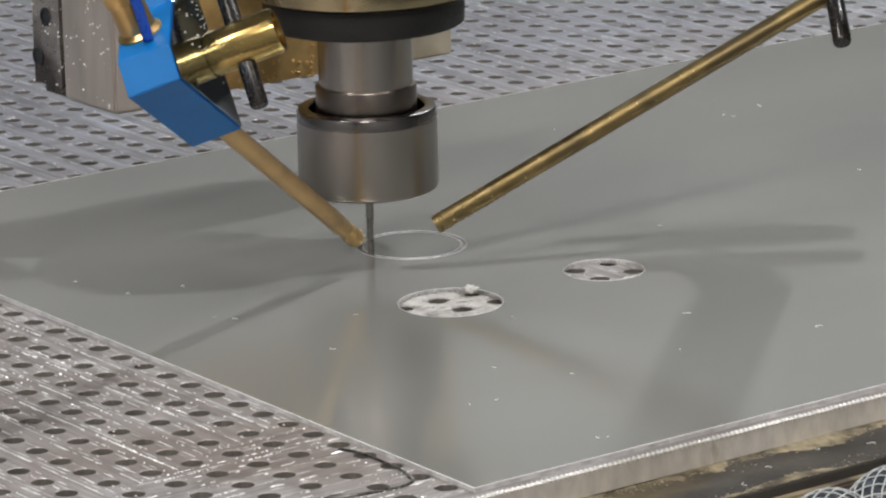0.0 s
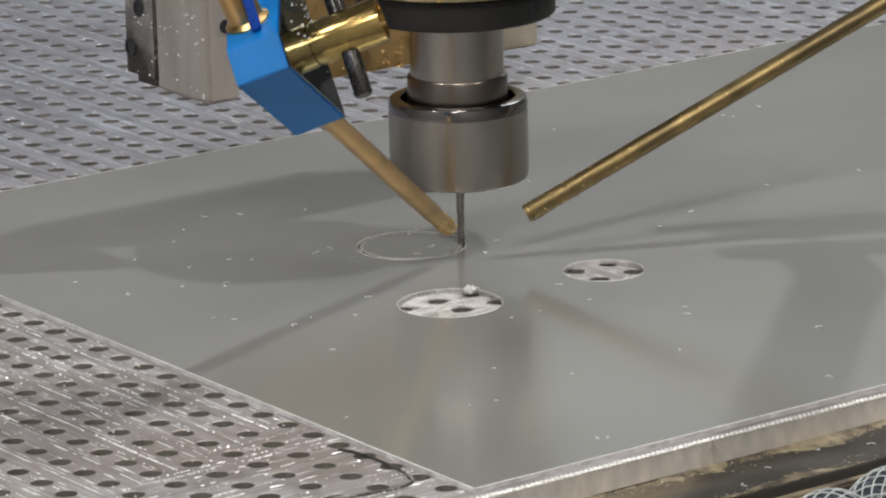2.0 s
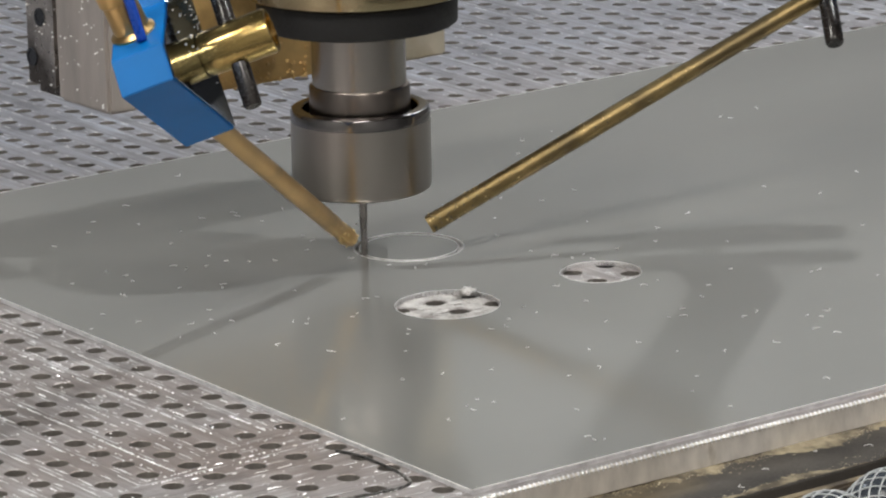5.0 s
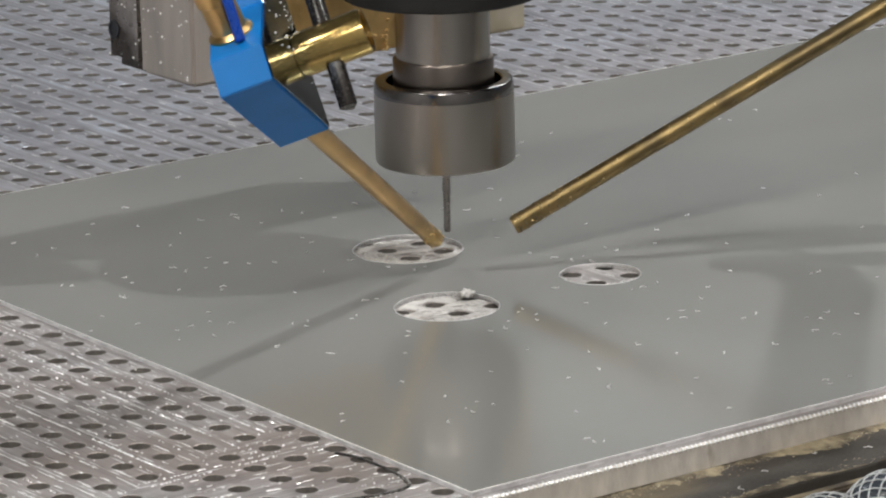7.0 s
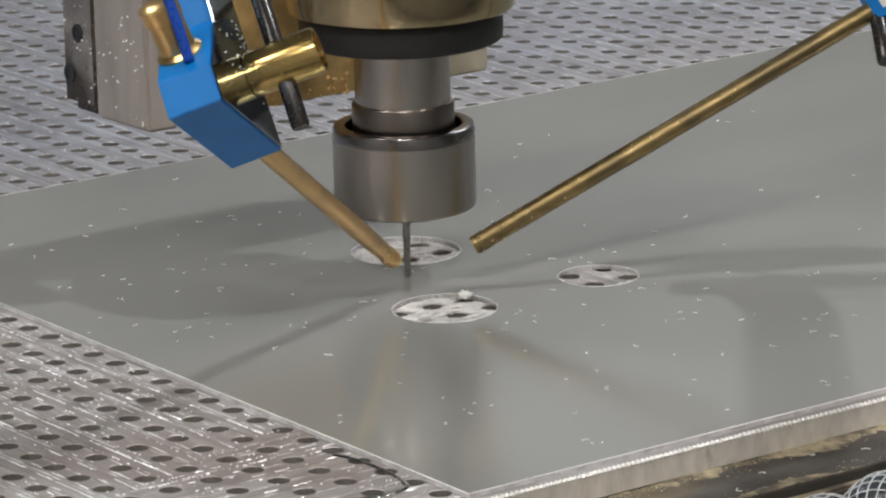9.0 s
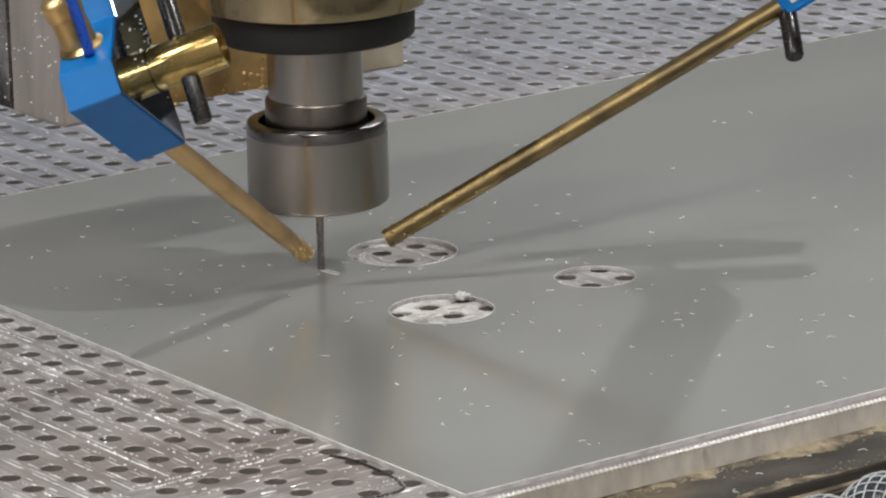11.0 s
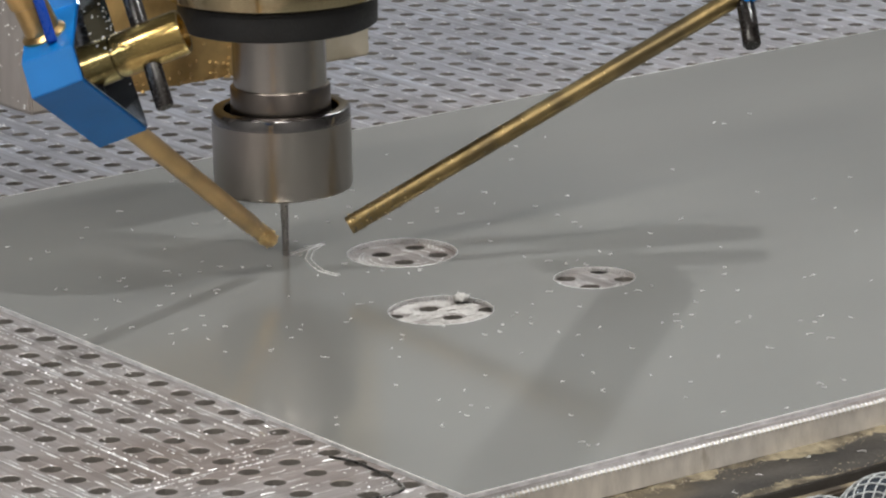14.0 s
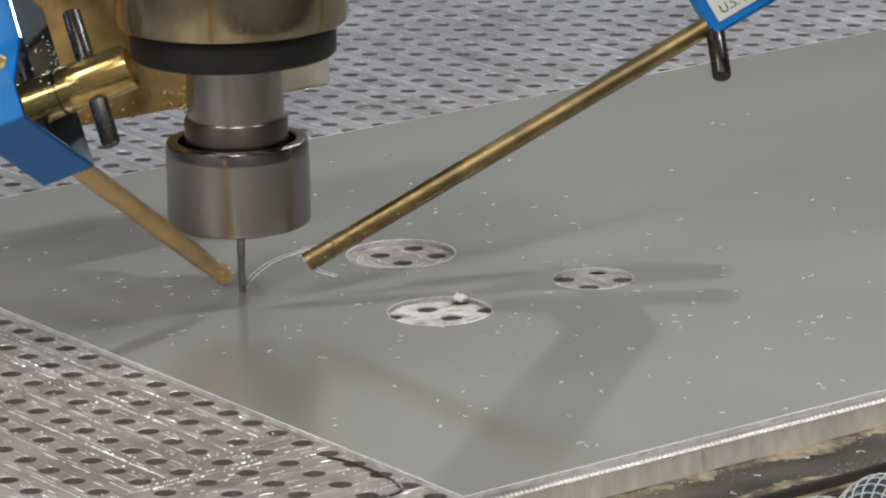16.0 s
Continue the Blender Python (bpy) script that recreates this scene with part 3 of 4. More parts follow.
swirl_sheen(*CUTS[0], 26, 41)
swirl_sheen(*CUTS[2], 12, 42)


def loose_film():
    ob = obj("loose_film", torn_film(0, 0, CUTS[0][2], 330, 14, 0.3, CUTS[0][0], CUTS[0][1]), M_RESIDUE)
    ob.location = (CUTS[0][0], CUTS[0][1], 0.0001)
    return tagged(ob, "torn white backing film lying loose in the fresh bore", "loose film")


def film_tuft():
    """The clump of curled film standing up at the rim of the second bore."""
    random.seed(31)
    bm = bmesh.new()
    bmesh.ops.create_icosphere(bm, subdivisions=3, radius=1)
    for v in bm.verts:
        d = 1 + 0.7 * noise.noise(v.co * 2.3) + 0.5 * noise.noise(v.co * 6)
        v.co = Vector((v.co.x * 0.0018 * d, v.co.y * 0.0026 * d, max(-0.0002, v.co.z * 0.0017 * d + 0.0006)))
    ob = obj("film_tuft", bm, M_RESIDUE, None, True)
    ob.location = (0.0790, 0.1190, THICK)
    tagged(ob, "curled white clump of film beside a bored disc", "film tuft")


film_tuft()
LOOSE = loose_film()


def gasket_cord():
    pts = [(0.1822, -0.0031), (0.1897, -0.0007), (0.2032, -0.0006), (0.2134, -0.0019), (0.2188, -0.0039), (0.2208, -0.0085), (0.2203, -0.0166), (0.2185, -0.0247), (0.215, -0.036)]
    ob = obj("gasket_cord", sweep(smooth_line([(x, y, 0.0004) for x, y in pts]), 0.00042, 10), M_CORD, None, True)
    tagged(ob, "black rubber gasket cord curling on the table", "gasket cord")


gasket_cord()


def slug():
    """The disc that the cutter frees; it lies in its bore until it is blown off."""
    r = 0.0163
    ob = empty("cut_disc")
    d = turned("disc", [(0, 0.00005), (r, 0.00005), (r, THICK - 0.0002), (r - 0.0002, THICK), (0, THICK)], M_SHEET, ob, seg=72)
    pts = [((r - 0.0001) * math.cos(2 * math.pi * k / 72), (r - 0.0001) * math.sin(2 * math.pi * k / 72), THICK - 0.0001) for k in range(73)]
    part("rim_burr", sweep(pts, 0.00018, 6), M_DOT, ob, "bright cut rim", True)
    ob.location = (CUTS[0][0], CUTS[0][1], 0)
    return tagged(ob, "round grey disc cut free from the metal sheet", "cut disc")


SLUG = slug()


# ---- where the head goes: seconds, x, y from the start in mm, lift in mm ----
HEAD = [(0, 0, 0, 0), (0.5, 8.4, 4.5, 0), (1, 14.2, 12.6, 0), (1.5, 13.9, 22.2, 0), (2, 8.0, 30.6, 0), (2.5, 0.1, 33.4, 0),
        (3, -8.9, 31.0, 0), (3.5, -15.2, 23.0, 0), (4, -16.1, 13.5, 0)]
for t, a in ((4.5, 228), (5.0, 263), (5.5, 298), (6.0, 333), (6.3, 354)):
    HEAD.append((t, -1 + 16.4 * math.cos(radians(a)), 17 + 16.4 * math.sin(radians(a)), 0))
HEAD += [(6.5, 15.0, 18.6, 0), (6.7, 14.2, 21.8, 0.6), (6.9, 13.95, 22.2, 8.7), (7.0, 13.95, 22.2, 9.2), (7.2, 14.0, 22.1, 9.1), (7.4, 24.0, 18.5, 9.0),
         (7.5, 28.3, 17.2, 8.8), (7.6, 28.7, 16.9, 7.4), (7.7, 28.9, 16.6, 2.8), (7.8, 28.7, 15.7, 0.6), (8, 28.2, 13.8, 0.5), (8.5, 26.4, 6.9, 0.5), (9, 24.5, -0.8, 0.5)]
for t, a in ((9.5, -43), (10.0, -59), (10.5, -75), (11.0, -91)):
    HEAD.append((t, 27.8 * math.cos(radians(a)), 12 + 27.8 * math.sin(radians(a)), 0.4))
HEAD += [(11.5, -7.7, -13.6, 0.4), (12, -15.3, -10.6, 0.4), (12.5, -22.9, -4.2, 0.4), (13, -27.7, 3.9, 0.4), (13.5, -26.3, -3.0, 0.4), (14, -23.7, -13.5, 0.4),
         (14.5, -19.8, -22.3, 0.4), (15, -12.6, -32.2, 0.4), (15.5, -4.8, -41.1, 0.4), (16, 4.0, -48.6, 0.4)]


def head_at(t):
    for a, b in zip(HEAD, HEAD[1:]):
        if a[0] <= t <= b[0]:
            s = (t - a[0]) / (b[0] - a[0])
            return Vector([a[i] + (b[i] - a[i]) * s for i in (1, 2, 3)]) * 0.001
    return Vector(HEAD[-1][1:]) * 0.001


# ---- the spindle, all in metres from the cutter's tip on the sheet ----
def spindle():
    t = empty("spindle", Matrix.Translation(TIP))
    # cutter with two flutes
    turned("cutter", [(0, -0.0012), (0.00105, -0.0012), (0.0011, 0.010), (0.0013, 0.012), (0.0013, 0.030)], M_BIT, t, seg=20)
    nut = turned("collet_nut", [(0.0014, 0.0224), (0.0150, 0.0224), (0.0214, 0.0226), (0.0223, 0.0232), (0.0226, 0.0246), (0.0226, 0.0458)], M_NUT, t, label="ground steel collet nut", seg=72)
    turned("nut_rim", [(0.0226, 0.0458), (0.0226, 0.0486), (0.0221, 0.0496), (0.0212, 0.0499), (0.0190, 0.0499), (0.0186, 0.0495), (0.0185, 0.0420), (0.0150, 0.0420)], M_NUTRIM, nut, label="polished dark rounded rim", seg=72)
    turned("collar", [(0.0160, 0.0420), (0.0163, 0.0425), (0.0163, 0.0566), (0.0160, 0.0571), (0.0152, 0.0573)], M_COLLAR, t, label="brown-stained steel collar", seg=64)
    turned("shaft", [(0.0152, 0.0570), (0.0152, 0.0800)], M_SHAFT, t, label="polished steel shaft", seg=64)
    turned("seal_ring", [(0.0150, 0.0772), (0.0314, 0.0772), (0.0322, 0.0778), (0.0324, 0.0862), (0.0321, 0.0870)], M_RING, t, label="black seal ring", seg=72)
    turned("nose_housing", [(0.0318, 0.0866), (0.0344, 0.0868), (0.0360, 0.0880), (0.0366, 0.0910), (0.0366, 0.1080), (0.0340, 0.1100), (0, 0.1100)], M_HOUSING, t, label="gold-tinted chrome spindle nose", seg=80)
    part("rear_block", box((-0.078, -0.050, 0.050), (-0.046, 0.064, 0.096), 0.0012), M_AMBER, t, "stained bronze block with chips")
    # the block's paler right end, added as a box of its own
    part("rear_block_end", box((-0.0470, 0.0440, 0.0494), (-0.0440, 0.0668, 0.096), 0.0008), M_BLOCKEND, t, "pale beige right end of the rear block")
    random.seed(21)
    bm = bmesh.new()
    for k in range(70):
        s = bmesh.ops.create_icosphere(bm, subdivisions=1, radius=1)["verts"]
        c = Vector((-0.0455, random.uniform(-0.048, 0.03), 0.050 + abs(random.gauss(0, 0.006))))
        for v in s:
            v.co = c + v.co * random.uniform(0.0003, 0.0010)
    part("chip_crust", bm, M_AMBER, t)
    # bracket beside the nose: pale bar and a chromed slotted plate
    part("pale_bar", box((-0.0610, -0.0760, 0.053), (-0.0300, -0.0640, 0.106), 0.0012), M_PALE, t, "pale scraped aluminium bar")
    part("chrome_plate", box((-0.0860, -0.0740, 0.0515), (-0.0616, -0.0660, 0.106), 0.0039), M_CHROME, t, "smeared chromed plate")
    # holes are near-black discs on the face, their shade put in as colour
    for z, x in ((0.064, -0.0795), (0.078, -0.0735)):
        turned("bolt_hole_shade", [(0, 0.0), (0.0022, 0.0), (0.0022, 0.0004), (0.0030, 0.0004), (0.0031, 0.0)], M_BLACK, t, along((x, -0.0741, z), (x, -0.0760, z)), seg=20)
    turned("bolt_hole_shade", [(0, 0.0), (0.0016, 0.0), (0.0016, 0.0004), (0.0022, 0.0004), (0.0023, 0.0)], M_BLACK, t, along((-0.0299, -0.069, 0.078), (-0.028, -0.069, 0.078)), seg=20)
    random.seed(22)
    bm = bmesh.new()
    for k in range(90):
        c = Vector((random.uniform(-0.085, -0.031), -0.0762 if random.random() < 0.7 else -0.0742, random.uniform(0.054, 0.104)))
        if c.x < -0.0612:
            c.y = -0.0742
        r = random.uniform(0.0001, 0.00045)
        for v in bmesh.ops.create_icosphere(bm, subdivisions=1, radius=1)["verts"]:
            v.co = c + v.co * r
    part("speck_dust", bm, M_CHIP, t, "bright specks stuck to the bar")
    part("carriage", box((-0.066, -0.074, 0.1055), (-0.054, 0.004, 0.112), 0.001), M_FRAME, t)
    part("bridge", box((-0.060, -0.008, 0.1065), (-0.028, 0.004, 0.1125), 0.001), M_FRAME, t)
    part("strut", box((-0.066, -0.012, 0.0955), (-0.056, 0.004, 0.106), 0.001), M_FRAME, t)
    return tagged(t, "milling spindle with steel collet nut and thin cutter", "spindle")


SPINDLE = spindle()


# ---- the air nozzles ----
A_DIR = Vector((-0.569, 0.692, -0.444)).normalized()
E1 = Vector((0.60, 0.72, 0.35)).normalized()
E1 = (E1 - E1.dot(A_DIR) * A_DIR).normalized()
E2 = A_DIR.cross(E1)
if E2.z > 0:
    E2 = -E2


def nozzle_left():
    t = empty("air_nozzle", Matrix.Translation(TIP))
    corner = Vector((0.1357, -0.1566, 0.1054))
    m = frame_of(corner, E1, E2, A_DIR)
    flip = m.determinant() < 0

    def blk(name, lo, hi, mat, label="", bevel=0.0006):
        bm = box(lo, hi, bevel)
        bmesh.ops.transform(bm, matrix=m, verts=bm.verts)
        if flip:
            bmesh.ops.reverse_faces(bm, faces=bm.faces)
        return part(name, bm, mat, t, label)

    def at(a, b, c):
        return m @ Vector((a, b, c))

    def prism(name, outline, a0, a1, mat, label="", bevel=0.0003):
        """A plate cut to an outline in the block's long section, from a0 to a1 across it."""
        bm = bmesh.new()
        ends = [[bm.verts.new((a, p[0], p[1])) for p in outline] for a in (a0, a1)]
        bm.faces.new(ends[0]), bm.faces.new(ends[1])
        for k in range(len(outline)):
            j = (k + 1) % len(outline)
            bm.faces.new((ends[0][k], ends[0][j], ends[1][j], ends[1][k]))
        bmesh.ops.bevel(bm, geom=bm.edges[:], offset=bevel, segments=2, affect="EDGES")
        bmesh.ops.transform(bm, matrix=m, verts=bm.verts)
        bmesh.ops.recalc_face_normals(bm, faces=bm.faces)
        return part(name, bm, mat, t, label)

    prism("block", [(0, 0), (-0.0108, 0), (-0.0297, 0.0207), (-0.0480, 0.0215), (-0.0480, 0.0560), (-0.0307, 0.0560), (-0.0106, 0.0600), (0, 0.0610)], -0.0153, 0, M_BLUE, "blue anodised nozzle block")
    prism("side_face", [(-0.0006, 0.0006), (-0.0104, 0.0006), (-0.0292, 0.0211), (-0.0475, 0.0220), (-0.0475, 0.0554), (-0.0304, 0.0554), (-0.0104, 0.0594), (-0.0006, 0.0604)], 0.0002, 0.0006, M_BLUEDARK, "dark polished side face", 0.0001)
    random.seed(33)
    bm = bmesh.new()
    for k in range(46):
        r = random.uniform(0.0001, 0.00032)
        b, c = random.uniform(-0.036, -0.016), random.uniform(0.045, 0.0555)
        if random.random() < 0.35:
            b, c = random.uniform(-0.03, -0.01), random.uniform(0.021, 0.055)
        for v in bmesh.ops.create_icosphere(bm, subdivisions=1, radius=1)["verts"]:
            v.co = at(0.0007, b, c) + v.co * r
    part("speck_dust", bm, M_CHIP, t, "bright specks stuck to the side")
    # tube down to the cutter
    p, q = at(-0.0060, -0.0045, 0.0555), Vector((0.0196, -0.0189, 0.0124))
    L = (q - p).length
    turned("tube", [(0, -0.003), (0.0031, -0.003), (0.0031, 0.0), (0.0030, L - 0.02), (0.0027, L - 0.017), (0.0026, L - 0.009), (0.0029, L - 0.008), (0.0029, L - 0.003), (0.0024, L), (0.0014, L), (0.0013, L - 0.006), (0, L - 0.006)], M_TUBELIT, t, along(p, q), "brass air tube", 24)
    # knob on the side with a black pin through it
    k0, k1 = at(0.0005, -0.0198, 0.0484), at(0.0217, -0.0198, 0.0484)
    knob = turned("valve_knob", [(0, 0), (0.0060, 0), (0.0060, 0.0005), (0.0066, 0.0007), (0.0068, 0.0198), (0.0064, 0.0209), (0.0052, 0.0209), (0.0050, 0.0185), (0, 0.0185)], M_BRASS, t, along(k0, k1), "polished brass valve knob", 40)
    p0, p1 = at(0.0096, -0.0410, 0.0486), at(0.0096, 0.0004, 0.0486)
    turned("pin", [(0, 0), (0.0024, 0), (0.0027, 0.0006), (0.0027, 0.0400), (0.0023, 0.0408), (0, 0.0408)], M_PIN, knob, along(p0, p1), "black lever pin", 20)
    # fitting and blue air tube at the back
    f0, f1 = at(-0.0090, -0.0185, 0.0120), at(-0.0090, -0.0340, -0.0020)
    turned("fitting", [(0.0066, 0), (0.0066, 0.0030), (0.0060, 0.0036), (0.0052, 0.0042), (0.0050, 0.0130), (0.0056, 0.0134), (0.0056, 0.0180), (0.0036, 0.0190), (0, 0.0190)], M_TUBELIT, t, along(f0, f1), "brass hose fitting", 24)
    h = [at(-0.0060, -0.0150, 0.004), at(-0.0052, -0.0230, 0.0), at(-0.0046, -0.036, -0.005), at(-0.002, -0.060, -0.01), at(0.0, -0.10, 0.0)]
    part("air_tube", sweep(smooth_line(h), 0.0015, 12), M_TUBEBLUE, t, "thin blue air tube", True)
    part("hanger", sweep([at(-0.0070, -0.038, 0.030), at(-0.0070, -0.120, 0.030)], 0.004, 12), M_FRAME, t)
    return tagged(t, "brass air nozzle on a blue anodised block", "air nozzle", "air nozzles")


COUPLING_A, COUPLING_B = Vector((0.1028, 0.1152, 0.125)), Vector((0.1383, 0.1728, 0.125))
# the free end of the supply hose sways as the head goes round: seconds, end from the tip
HOSE_END = Vector((0.268, 0.0765, 0.24))
SWAY = [(0, (0.268, 0.0765, 0.24)), (4, (0.263, 0.072, 0.24)), (6.5, (0.243, 0.105, 0.24)), (9, (0.235, 0.127, 0.24)), (12, (0.256, 0.078, 0.24)), (14, (0.278, 0.060, 0.24)), (16, (0.261, 0.073, 0.24))]


def nozzle_right():
    t = empty("air_nozzle", Matrix.Translation(TIP))
    p, q = Vector((0.0263, 0.0071, 0.0139)), Vector((0.0848, 0.1218, 0.0819))
    d = (q - p).normalized()
    L = (q - p).length
    turned("tube", [(0, 0.004), (0.0019, 0.004), (0.0020, 0), (0.0029, 0), (0.0030, 0.001), (0.0031, 0.05), (0.0031, L + 0.015), (0, L + 0.015)], M_TUBESHADED, t, along(p, q), "brass air tube", 24)
    back = Vector((-0.7827, 0.5660, -0.2589))
    n = (-back + back.dot(d) * d).normalized()
    up = n.cross(d)
    m = frame_of(Vector((0.0898, 0.1206, 0.0796)), d, up, n)

    def blk(name, lo, hi, mat, label="", bevel=0.0006):
        bm = box(lo, hi, bevel)
        bmesh.ops.transform(bm, matrix=m, verts=bm.verts)
        return part(name, bm, mat, t, label)

    blk("block", (0, 0, -0.015), (0.076, 0.028, 0), M_BLUE, "blue anodised nozzle block", 0.0008)
    plate = blk("label_plate", (0.0034, 0.0030, 0.0002), (0.072, 0.025, 0.0005), M_LABEL, "white printed label", 0.0001)
    cu = bpy.data.curves.new("label_text", "FONT")
    cu.body, cu.size, cu.extrude = "U.S. P", 0.0041, 0.00005
    tmp = new("label_text", cu)
    me = bpy.data.meshes.new_from_object(tmp.evaluated_get(bpy.context.evaluated_depsgraph_get()))
    bpy.data.objects.remove(tmp)
    me.transform(m @ Matrix.Translation((0.0055, 0.0048, 0.00056)))
    me.materials.append(M_INK)
    tx = new("label_text", me)
    tx.parent = plate
    tagged(tx, "black printed letters")
    blk("print_bar", (0.0052, 0.0105, 0.00052), (0.0085, 0.016, 0.0006), M_INK, "black printed mark", 0.0).parent = plate
    a, b = m @ Vector((0.0015, 0.002, -0.004)), Vector((0.0978, 0.1168, 0.0685))
    turned("pin", [(0, 0), (0.0028, 0), (0.0030, 0.0006), (0.0030, (b - a).length - 0.0006), (0.0026, (b - a).length), (0, (b - a).length)], M_PIN, t, along(a, b), "black lever pin", 20)
    # hose and coupling stay out of view, shaped by the shadows they cast
    base = Vector((0.1420, 0.1175, 0.114))
    hose = [base + (HOSE_END - base) * u for u in (0, 0.25, 0.5, 0.75, 1, 1.25, 1.5, 1.8)]
    hose.insert(0, Vector((0.1180, 0.1350, 0.1260)))
    supply = part("supply_hose", sweep(smooth_line([p - base for p in hose]), 0.0120, 16), M_RUBBER, t, "thick black supply hose out of view, placed by its shadow", True)
    supply.location = base
    turned("unseen_coupling", [(0, 0), (0.0060, 0), (0.0088, 0.0030), (0.0092, 0.0200), (0.0080, 0.0210), (0.0080, 0.0640), (0.0074, 0.0655), (0, 0.0655)], M_BLUEDARK, t, along(COUPLING_A, COUPLING_B), "dark coupling out of view, added for its bar shadow", 32)
    part("hanger", sweep([m @ Vector((0.045, 0.020, -0.008)), m @ Vector((0.045, 0.020, -0.008)) + Vector((0, 0, 0.09))], 0.004, 12), M_FRAME, t)
    return tagged(t, "long brass air nozzle on a blue block with a white label", "air nozzle", "air nozzles"), supply, base


NOZZLE_A = nozzle_left()
NOZZLE_B, SUPPLY, HOSE_BASE = nozzle_right()


def tube_grit(tube, p, q, r, span, seed, n, mat, label, big=0.0006):
    """Grit and wet chips stuck near the mouth of a tube."""
    random.seed(seed)
    bm = bmesh.new()
    m = along(q, p)
    for k in range(n):
        a, z, g = random.uniform(0, 2 * math.pi), span * random.random() ** 1.6, random.uniform(big * 0.3, big)
        c = m @ Vector((r * math.cos(a), r * math.sin(a), z + 0.001))
        for v in bmesh.ops.create_icosphere(bm, subdivisions=1, radius=1)["verts"]:
            v.co = c + Vector((v.co.x * g * random.uniform(0.7, 1.5), v.co.y * g, v.co.z * g))
    part("grit", bm, mat, tube, label)


TUBE_A = [o for o in NOZZLE_A.children if o.name.startswith("tube")][0], Vector((0.0966, -0.1205, 0.0812)), Vector((0.0196, -0.0189, 0.0124))
TUBE_B = [o for o in NOZZLE_B.children if o.name.startswith("tube")][0], Vector((0.0848, 0.1218, 0.0819)), Vector((0.0263, 0.0071, 0.0139))
tube_grit(*TUBE_A, 0.0027, 0.034, 61, 90, M_GOLDGRIT, "brass grit stuck near the mouth")
tube_grit(*TUBE_B, 0.0029, 0.095, 62, 90, M_GOLDGRIT, "brass grit stuck along the tube", 0.00042)
tube_grit(*TUBE_B, 0.0029, 0.110, 63, 420, M_GRIME, "dark grime stuck along the tube", 0.00045)


# ---- fresh cuts that grow behind the cutter ----
def groove_piece(parent, t0, t1, seed):
    """Two thin rails of burr along a stretch of the cutter's way."""
    random.seed(seed)
    bm = bmesh.new()
    for side, r in ((0.0009, 0.00025), (-0.0009, 0.00016)):
        pts = []
        for k in range(5):
            t = t0 + (t1 - t0) * k / 4
            c, d = head_at(t), head_at(min(16, t + 0.02)) - head_at(max(0, t - 0.02))
            d = Vector((d.x, d.y, 0)).normalized()
            pts.append(Vector((TIP.x + c.x, TIP.y + c.y, 0)) + side * Vector((-d.y, d.x, 0)))
        s = sweep(pts, r * random.uniform(0.7, 1.15), 6)
        me = bpy.data.meshes.new("tmp")
        s.to_mesh(me)
        s.free()
        bm.from_mesh(me)
        bpy.data.meshes.remove(me)
    return part("burr_piece", bm, M_CHIP, parent, "", True)


GROOVE = tagged(empty("fresh_groove", pose(0, 0, THICK)), "bright fresh groove that the cutter leaves in the sheet", "groove")
GROOVE_PIECES = []
for k in range(46):
    ta = 10.45 + k * 0.1202
    GROOVE_PIECES.append((ta + 0.10, groove_piece(GROOVE, ta, ta + 0.1202, 50 + k)))


# ---- chips ----
def chip_mesh(seed):
    random.seed(seed)
    n, turn, rad = 6, random.uniform(0.7, 2.6), random.uniform(0.0005, 0.0013)
    pts = []
    for k in range(n):
        a = turn * k / (n - 1)
        pts.append((rad * math.cos(a), rad * math.sin(a) * 1.4, 0.00022 + 0.00025 * random.random()))
    return sweep(pts, random.uniform(0.00009, 0.00017), 5)


CHIP_MESHES = []
for k in range(10):
    bm = chip_mesh(100 + k)
    bmesh.ops.scale(bm, vec=(1.0, 1.0, 1.0), verts=bm.verts[:])
    me = bpy.data.meshes.new("metal_chip")
    bm.to_mesh(me)
    bm.free()
    me.materials.append(M_CHIP)
    CHIP_MESHES.append(me)

CHIP_AT = [(0.0132, 0.0538), (0.0140, 0.0545), (0.05, 0.0425), (0.0567, 0.0453), (0.0095, 0.0375), (-0.0141, 0.0308), (0.1442, 0.154), (0.2244, 0.0564), (0.2250, 0.0572), (0.1717, 0.0885),
           (0.1502, 0.0752), (0.1779, 0.0551), (0.1762, 0.0481), (0.1106, 0.1108), (0.1812, 0.1756), (0.055, 0.2152), (-0.0544, 0.3496), (-0.0517, 0.3325), (-0.0500, 0.3340), (0.0428, 0.3133),
           (-0.0757, 0.273), (0.1716, 0.1276), (0.078, 0.0765), (0.1025, 0.0501)]
CHIP_LABEL = "small curled aluminium chip lying on the sheet"


def chip(k, x, y, z):
    ob = new("metal_chip", CHIP_MESHES[k % 10])
    ob.matrix_world = pose(x, y, z, 0, 0, (k * 137) % 360)
    return tagged(ob, CHIP_LABEL, "metal chip", "metal chips")


for k, (x, y) in enumerate(CHIP_AT):
    chip(k, x, y, THICK)

for k, (x, y) in enumerate([(0.2530, 0.0935), (0.2600, 0.0800), (0.2485, 0.1150), (0.2560, 0.1300)]):
    ob = chip(k + 3, x, y, -0.0084)
    ob.scale = (1.1, 1.1, 1.0)
    tagged(ob, "small curled aluminium chip lying on the dusty ledge", "metal chip", "metal chips")

FLYING = []
random.seed(77)
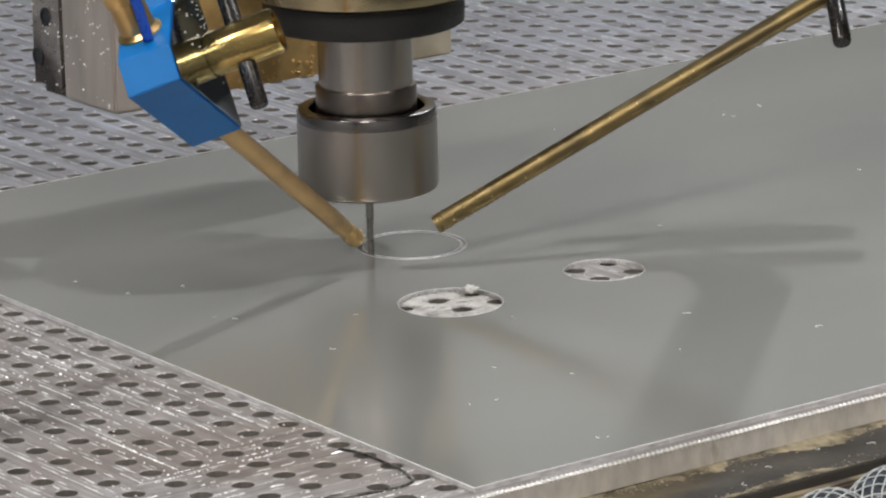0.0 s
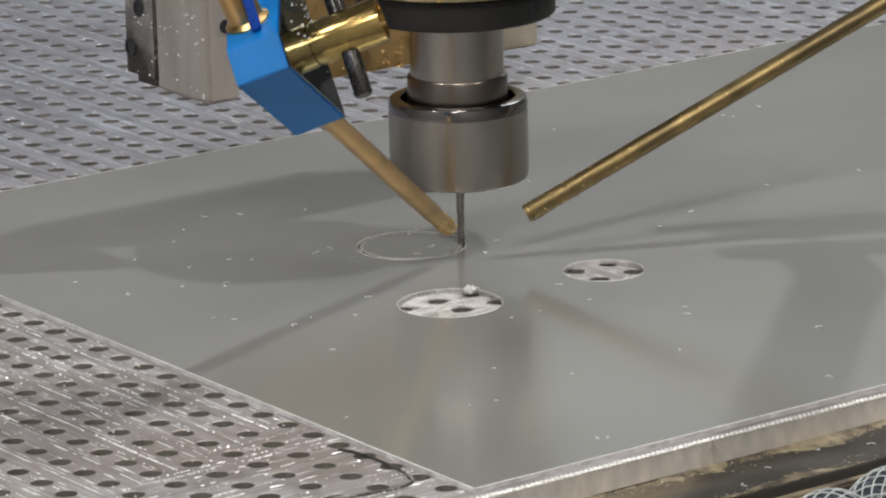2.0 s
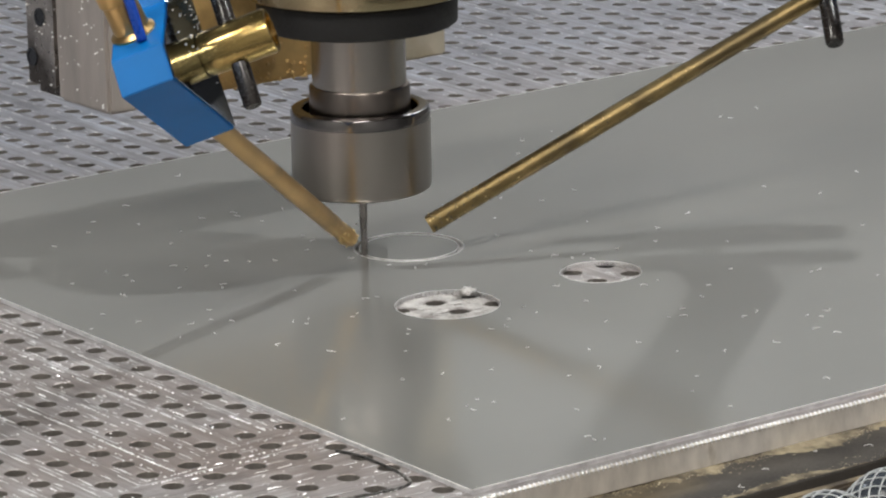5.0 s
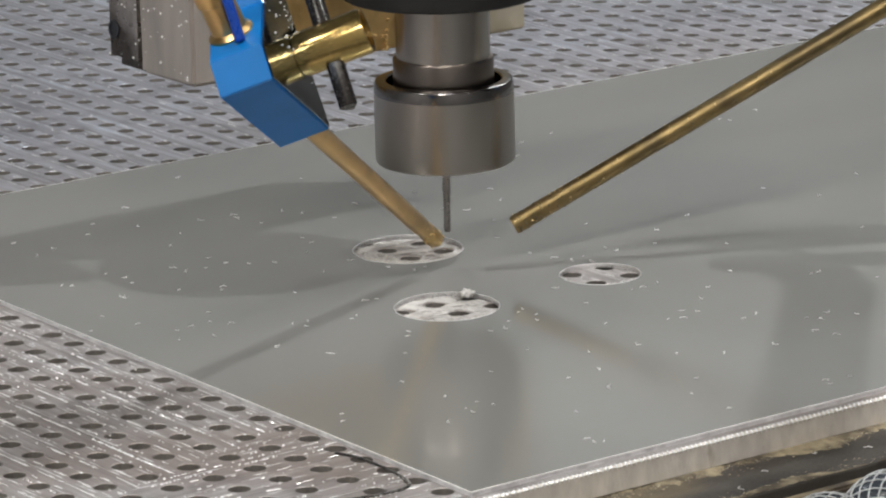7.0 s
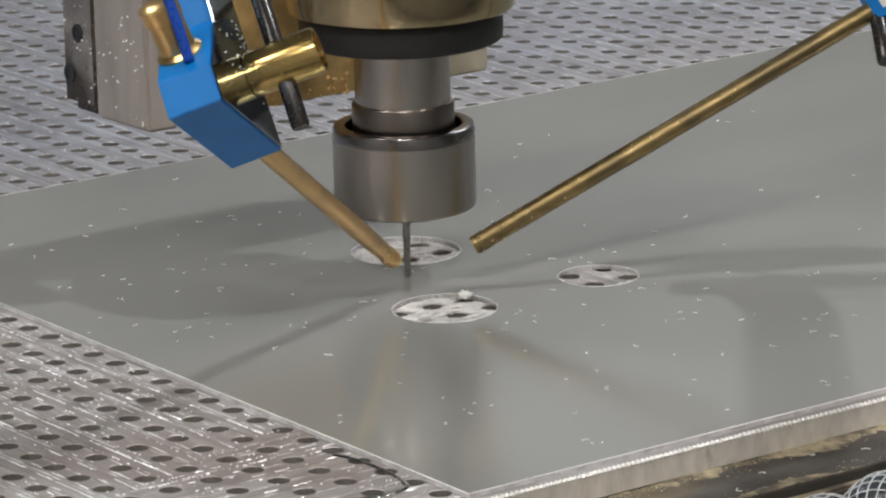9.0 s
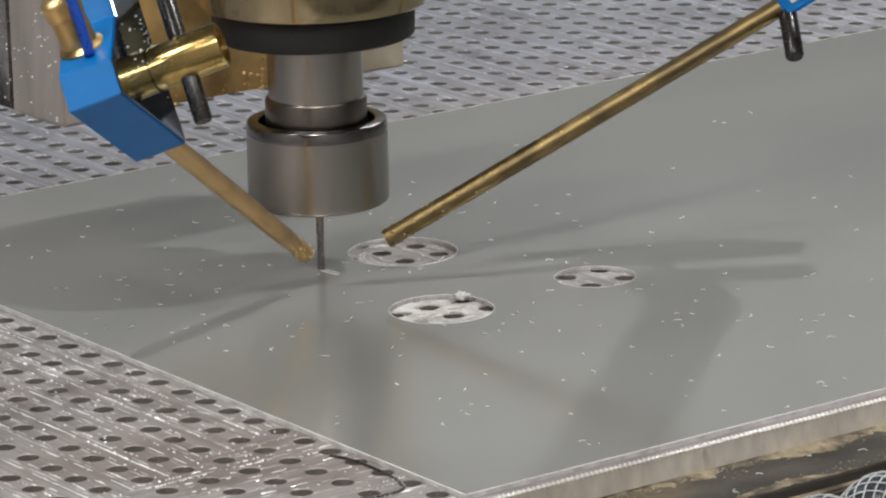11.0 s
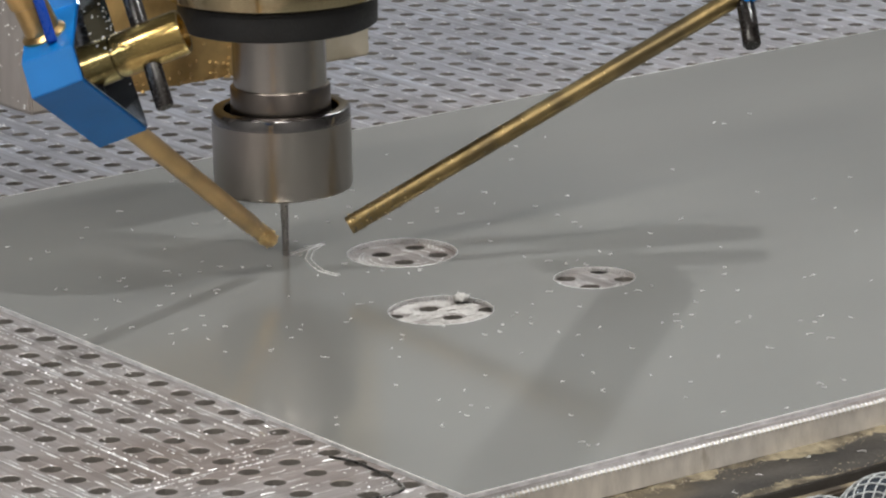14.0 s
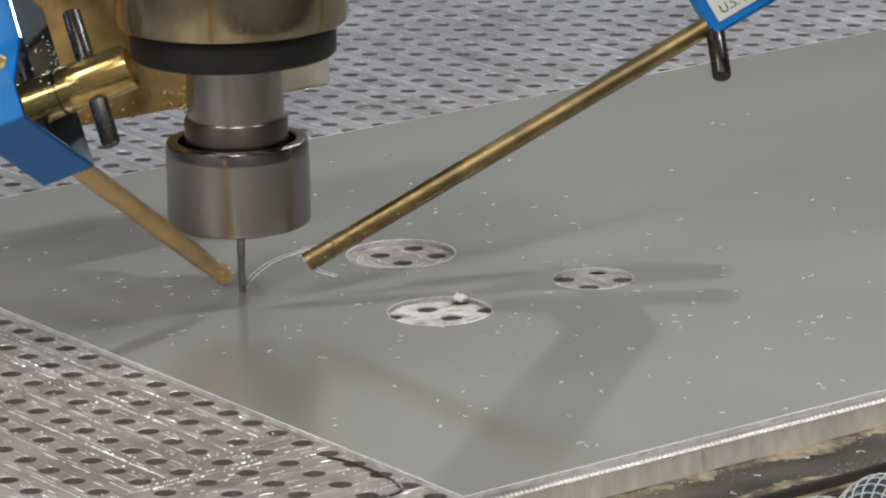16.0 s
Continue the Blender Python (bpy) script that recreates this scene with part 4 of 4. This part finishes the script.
while len(FLYING) < 190:
    a, q = random.uniform(0, 2 * math.pi), abs(random.gauss(0.075, 0.05)) + 0.02
    x, y = 0.072 + q * 1.35 * math.cos(a), 0.125 + q * math.sin(a)
    if not (SHEET_X0 + 0.005 < x < SHEET_X1 - 0.004 and y > SHEET_Y0 + 0.004) or any(math.hypot(x - c, y - d) < r + 0.002 for c, d, r in CUTS):
        continue
    late = random.random() < 0.2
    t = random.uniform(9.4, 11) if late else random.uniform(1.4, 3.4) if random.random() < 0.8 else random.uniform(4.3, 6)
    g = random.uniform(0, 2 * math.pi)
    start = Vector((CUTS[0][0] + 0.0166 * math.cos(g), CUTS[0][1] + 0.0166 * math.sin(g), 0.0001))
    FLYING.append((t, start, Vector((x, y, THICK)), random.uniform(0, 360), chip(len(FLYING), start.x, start.y, start.z)))

bm = bmesh.new()
random.seed(78)
for k in range(60):
    x, y = random.uniform(-0.02, 0.22), random.uniform(-0.09, 0.0)
    s = bmesh.ops.create_icosphere(bm, subdivisions=1, radius=1)["verts"]
    for v in s:
        v.co = Vector((x, y, 0.0002)) + Vector((v.co.x * 0.0006, v.co.y * 0.0003, v.co.z * 0.0002))
tagged(obj("chip_dust", bm, M_CHIP), "fine bright chip dust strewn on the table", "chip dust", "", "stuff")


# ---- braided hoses below the ledge ----
def braided_hose(pts, r):
    t = empty("braided_hose")
    line = smooth_line(pts, 10)
    part("hose", sweep(line, r, 20), M_HOSE, t, "dark hose wall", True)
    for sgn in (1, -1):
        for s in range(14):
            w = []
            for i, p in enumerate(line):
                d = (line[min(i + 1, len(line) - 1)] - line[max(i - 1, 0)]).normalized()
                u = d.cross(Vector((0, 0, 1))).normalized()
                v = d.cross(u)
                a = sgn * i * 0.24 + 2 * math.pi * s / 14
                w.append(p + (r + 0.0003) * (math.cos(a) * u + math.sin(a) * v))
            part("braid", sweep(w, 0.00024, 5), M_BRAID, t, "pale braid strand", True)
    t.location = (-0.0012, -0.0010, -0.0020)
    tagged(t, "dark hose in a pale open braid below the table edge", "hose", "braided hoses")


braided_hose([(0.284, 0.062, -0.050), (0.285, 0.073, -0.024), (0.288, 0.0865, -0.0105), (0.292, 0.099, -0.020), (0.297, 0.110, -0.045), (0.300, 0.120, -0.085)], 0.0078)
braided_hose([(0.287, 0.084, -0.055), (0.288, 0.094, -0.026), (0.290, 0.105, -0.0085), (0.295, 0.118, -0.012), (0.304, 0.134, -0.030), (0.312, 0.150, -0.085)], 0.0078)


# ---- what moves ----
def motions():
    walk(SPINDLE, [(t, Matrix.Translation(TIP + Vector((x, y, z)) * 0.001)) for t, x, y, z in HEAD])
    for nozzle in (NOZZLE_A, NOZZLE_B):
        walk(nozzle, [(t, Matrix.Translation(TIP + Vector((x, y, 0)) * 0.001)) for t, x, y, z in HEAD])
    rest = HOSE_END - HOSE_BASE
    walk(SUPPLY, [(t, Matrix.Translation(HOSE_BASE) @ rest.rotation_difference(Vector(e) - HOSE_BASE).to_matrix().to_4x4()) for t, e in SWAY])
    home = Vector((CUTS[0][0], CUTS[0][1], 0))
    walk(SLUG, [(0, Matrix.Translation(home)), (5.1, Matrix.Translation(home)), (5.3, Matrix.Translation(home + Vector((0, -0.004, 0.006)))),
                (5.6, Matrix.Translation((-0.03, 0.0, 0.016))), (5.9, Matrix.Translation((-0.09, -0.13, 0.0))), (16, Matrix.Translation((-0.09, -0.13, 0.0)))])
    bore = home + Vector((0, 0, 0.0001))
    walk(LOOSE, [(t, Matrix.Translation(p)) for t, p in ((0, bore), (9.6, bore), (9.8, bore + Vector((-0.012, -0.016, 0.012))), (10.2, Vector((-0.06, -0.08, 0.014))),
                                                         (10.5, Vector((-0.12, -0.17, 0.0004))), (16, Vector((-0.12, -0.17, 0.0004))))])
    for t, ob in GROOVE_PIECES:
        low, high = Matrix.Translation((0, 0, -0.0007)), Matrix.Translation((0, 0, 0))
        a = max(0.1, t - 0.1)
        walk(ob, [(0, low), (a, low), (min(16, t), high)] + ([(16, high)] if t < 15.95 else []))
    for t, p, q, turn, ob in FLYING:
        m = (p + q) / 2 + Vector((0, 0, 0.012))
        a, b = pose(*p, 0, 0, turn), pose(*q, 0, 0, turn + 80)
        walk(ob, [(0, a), (t, a), (t + 0.1, pose(*m, 30, 0, turn + 40)), (t + 0.2, b), (16, b)])


motions()
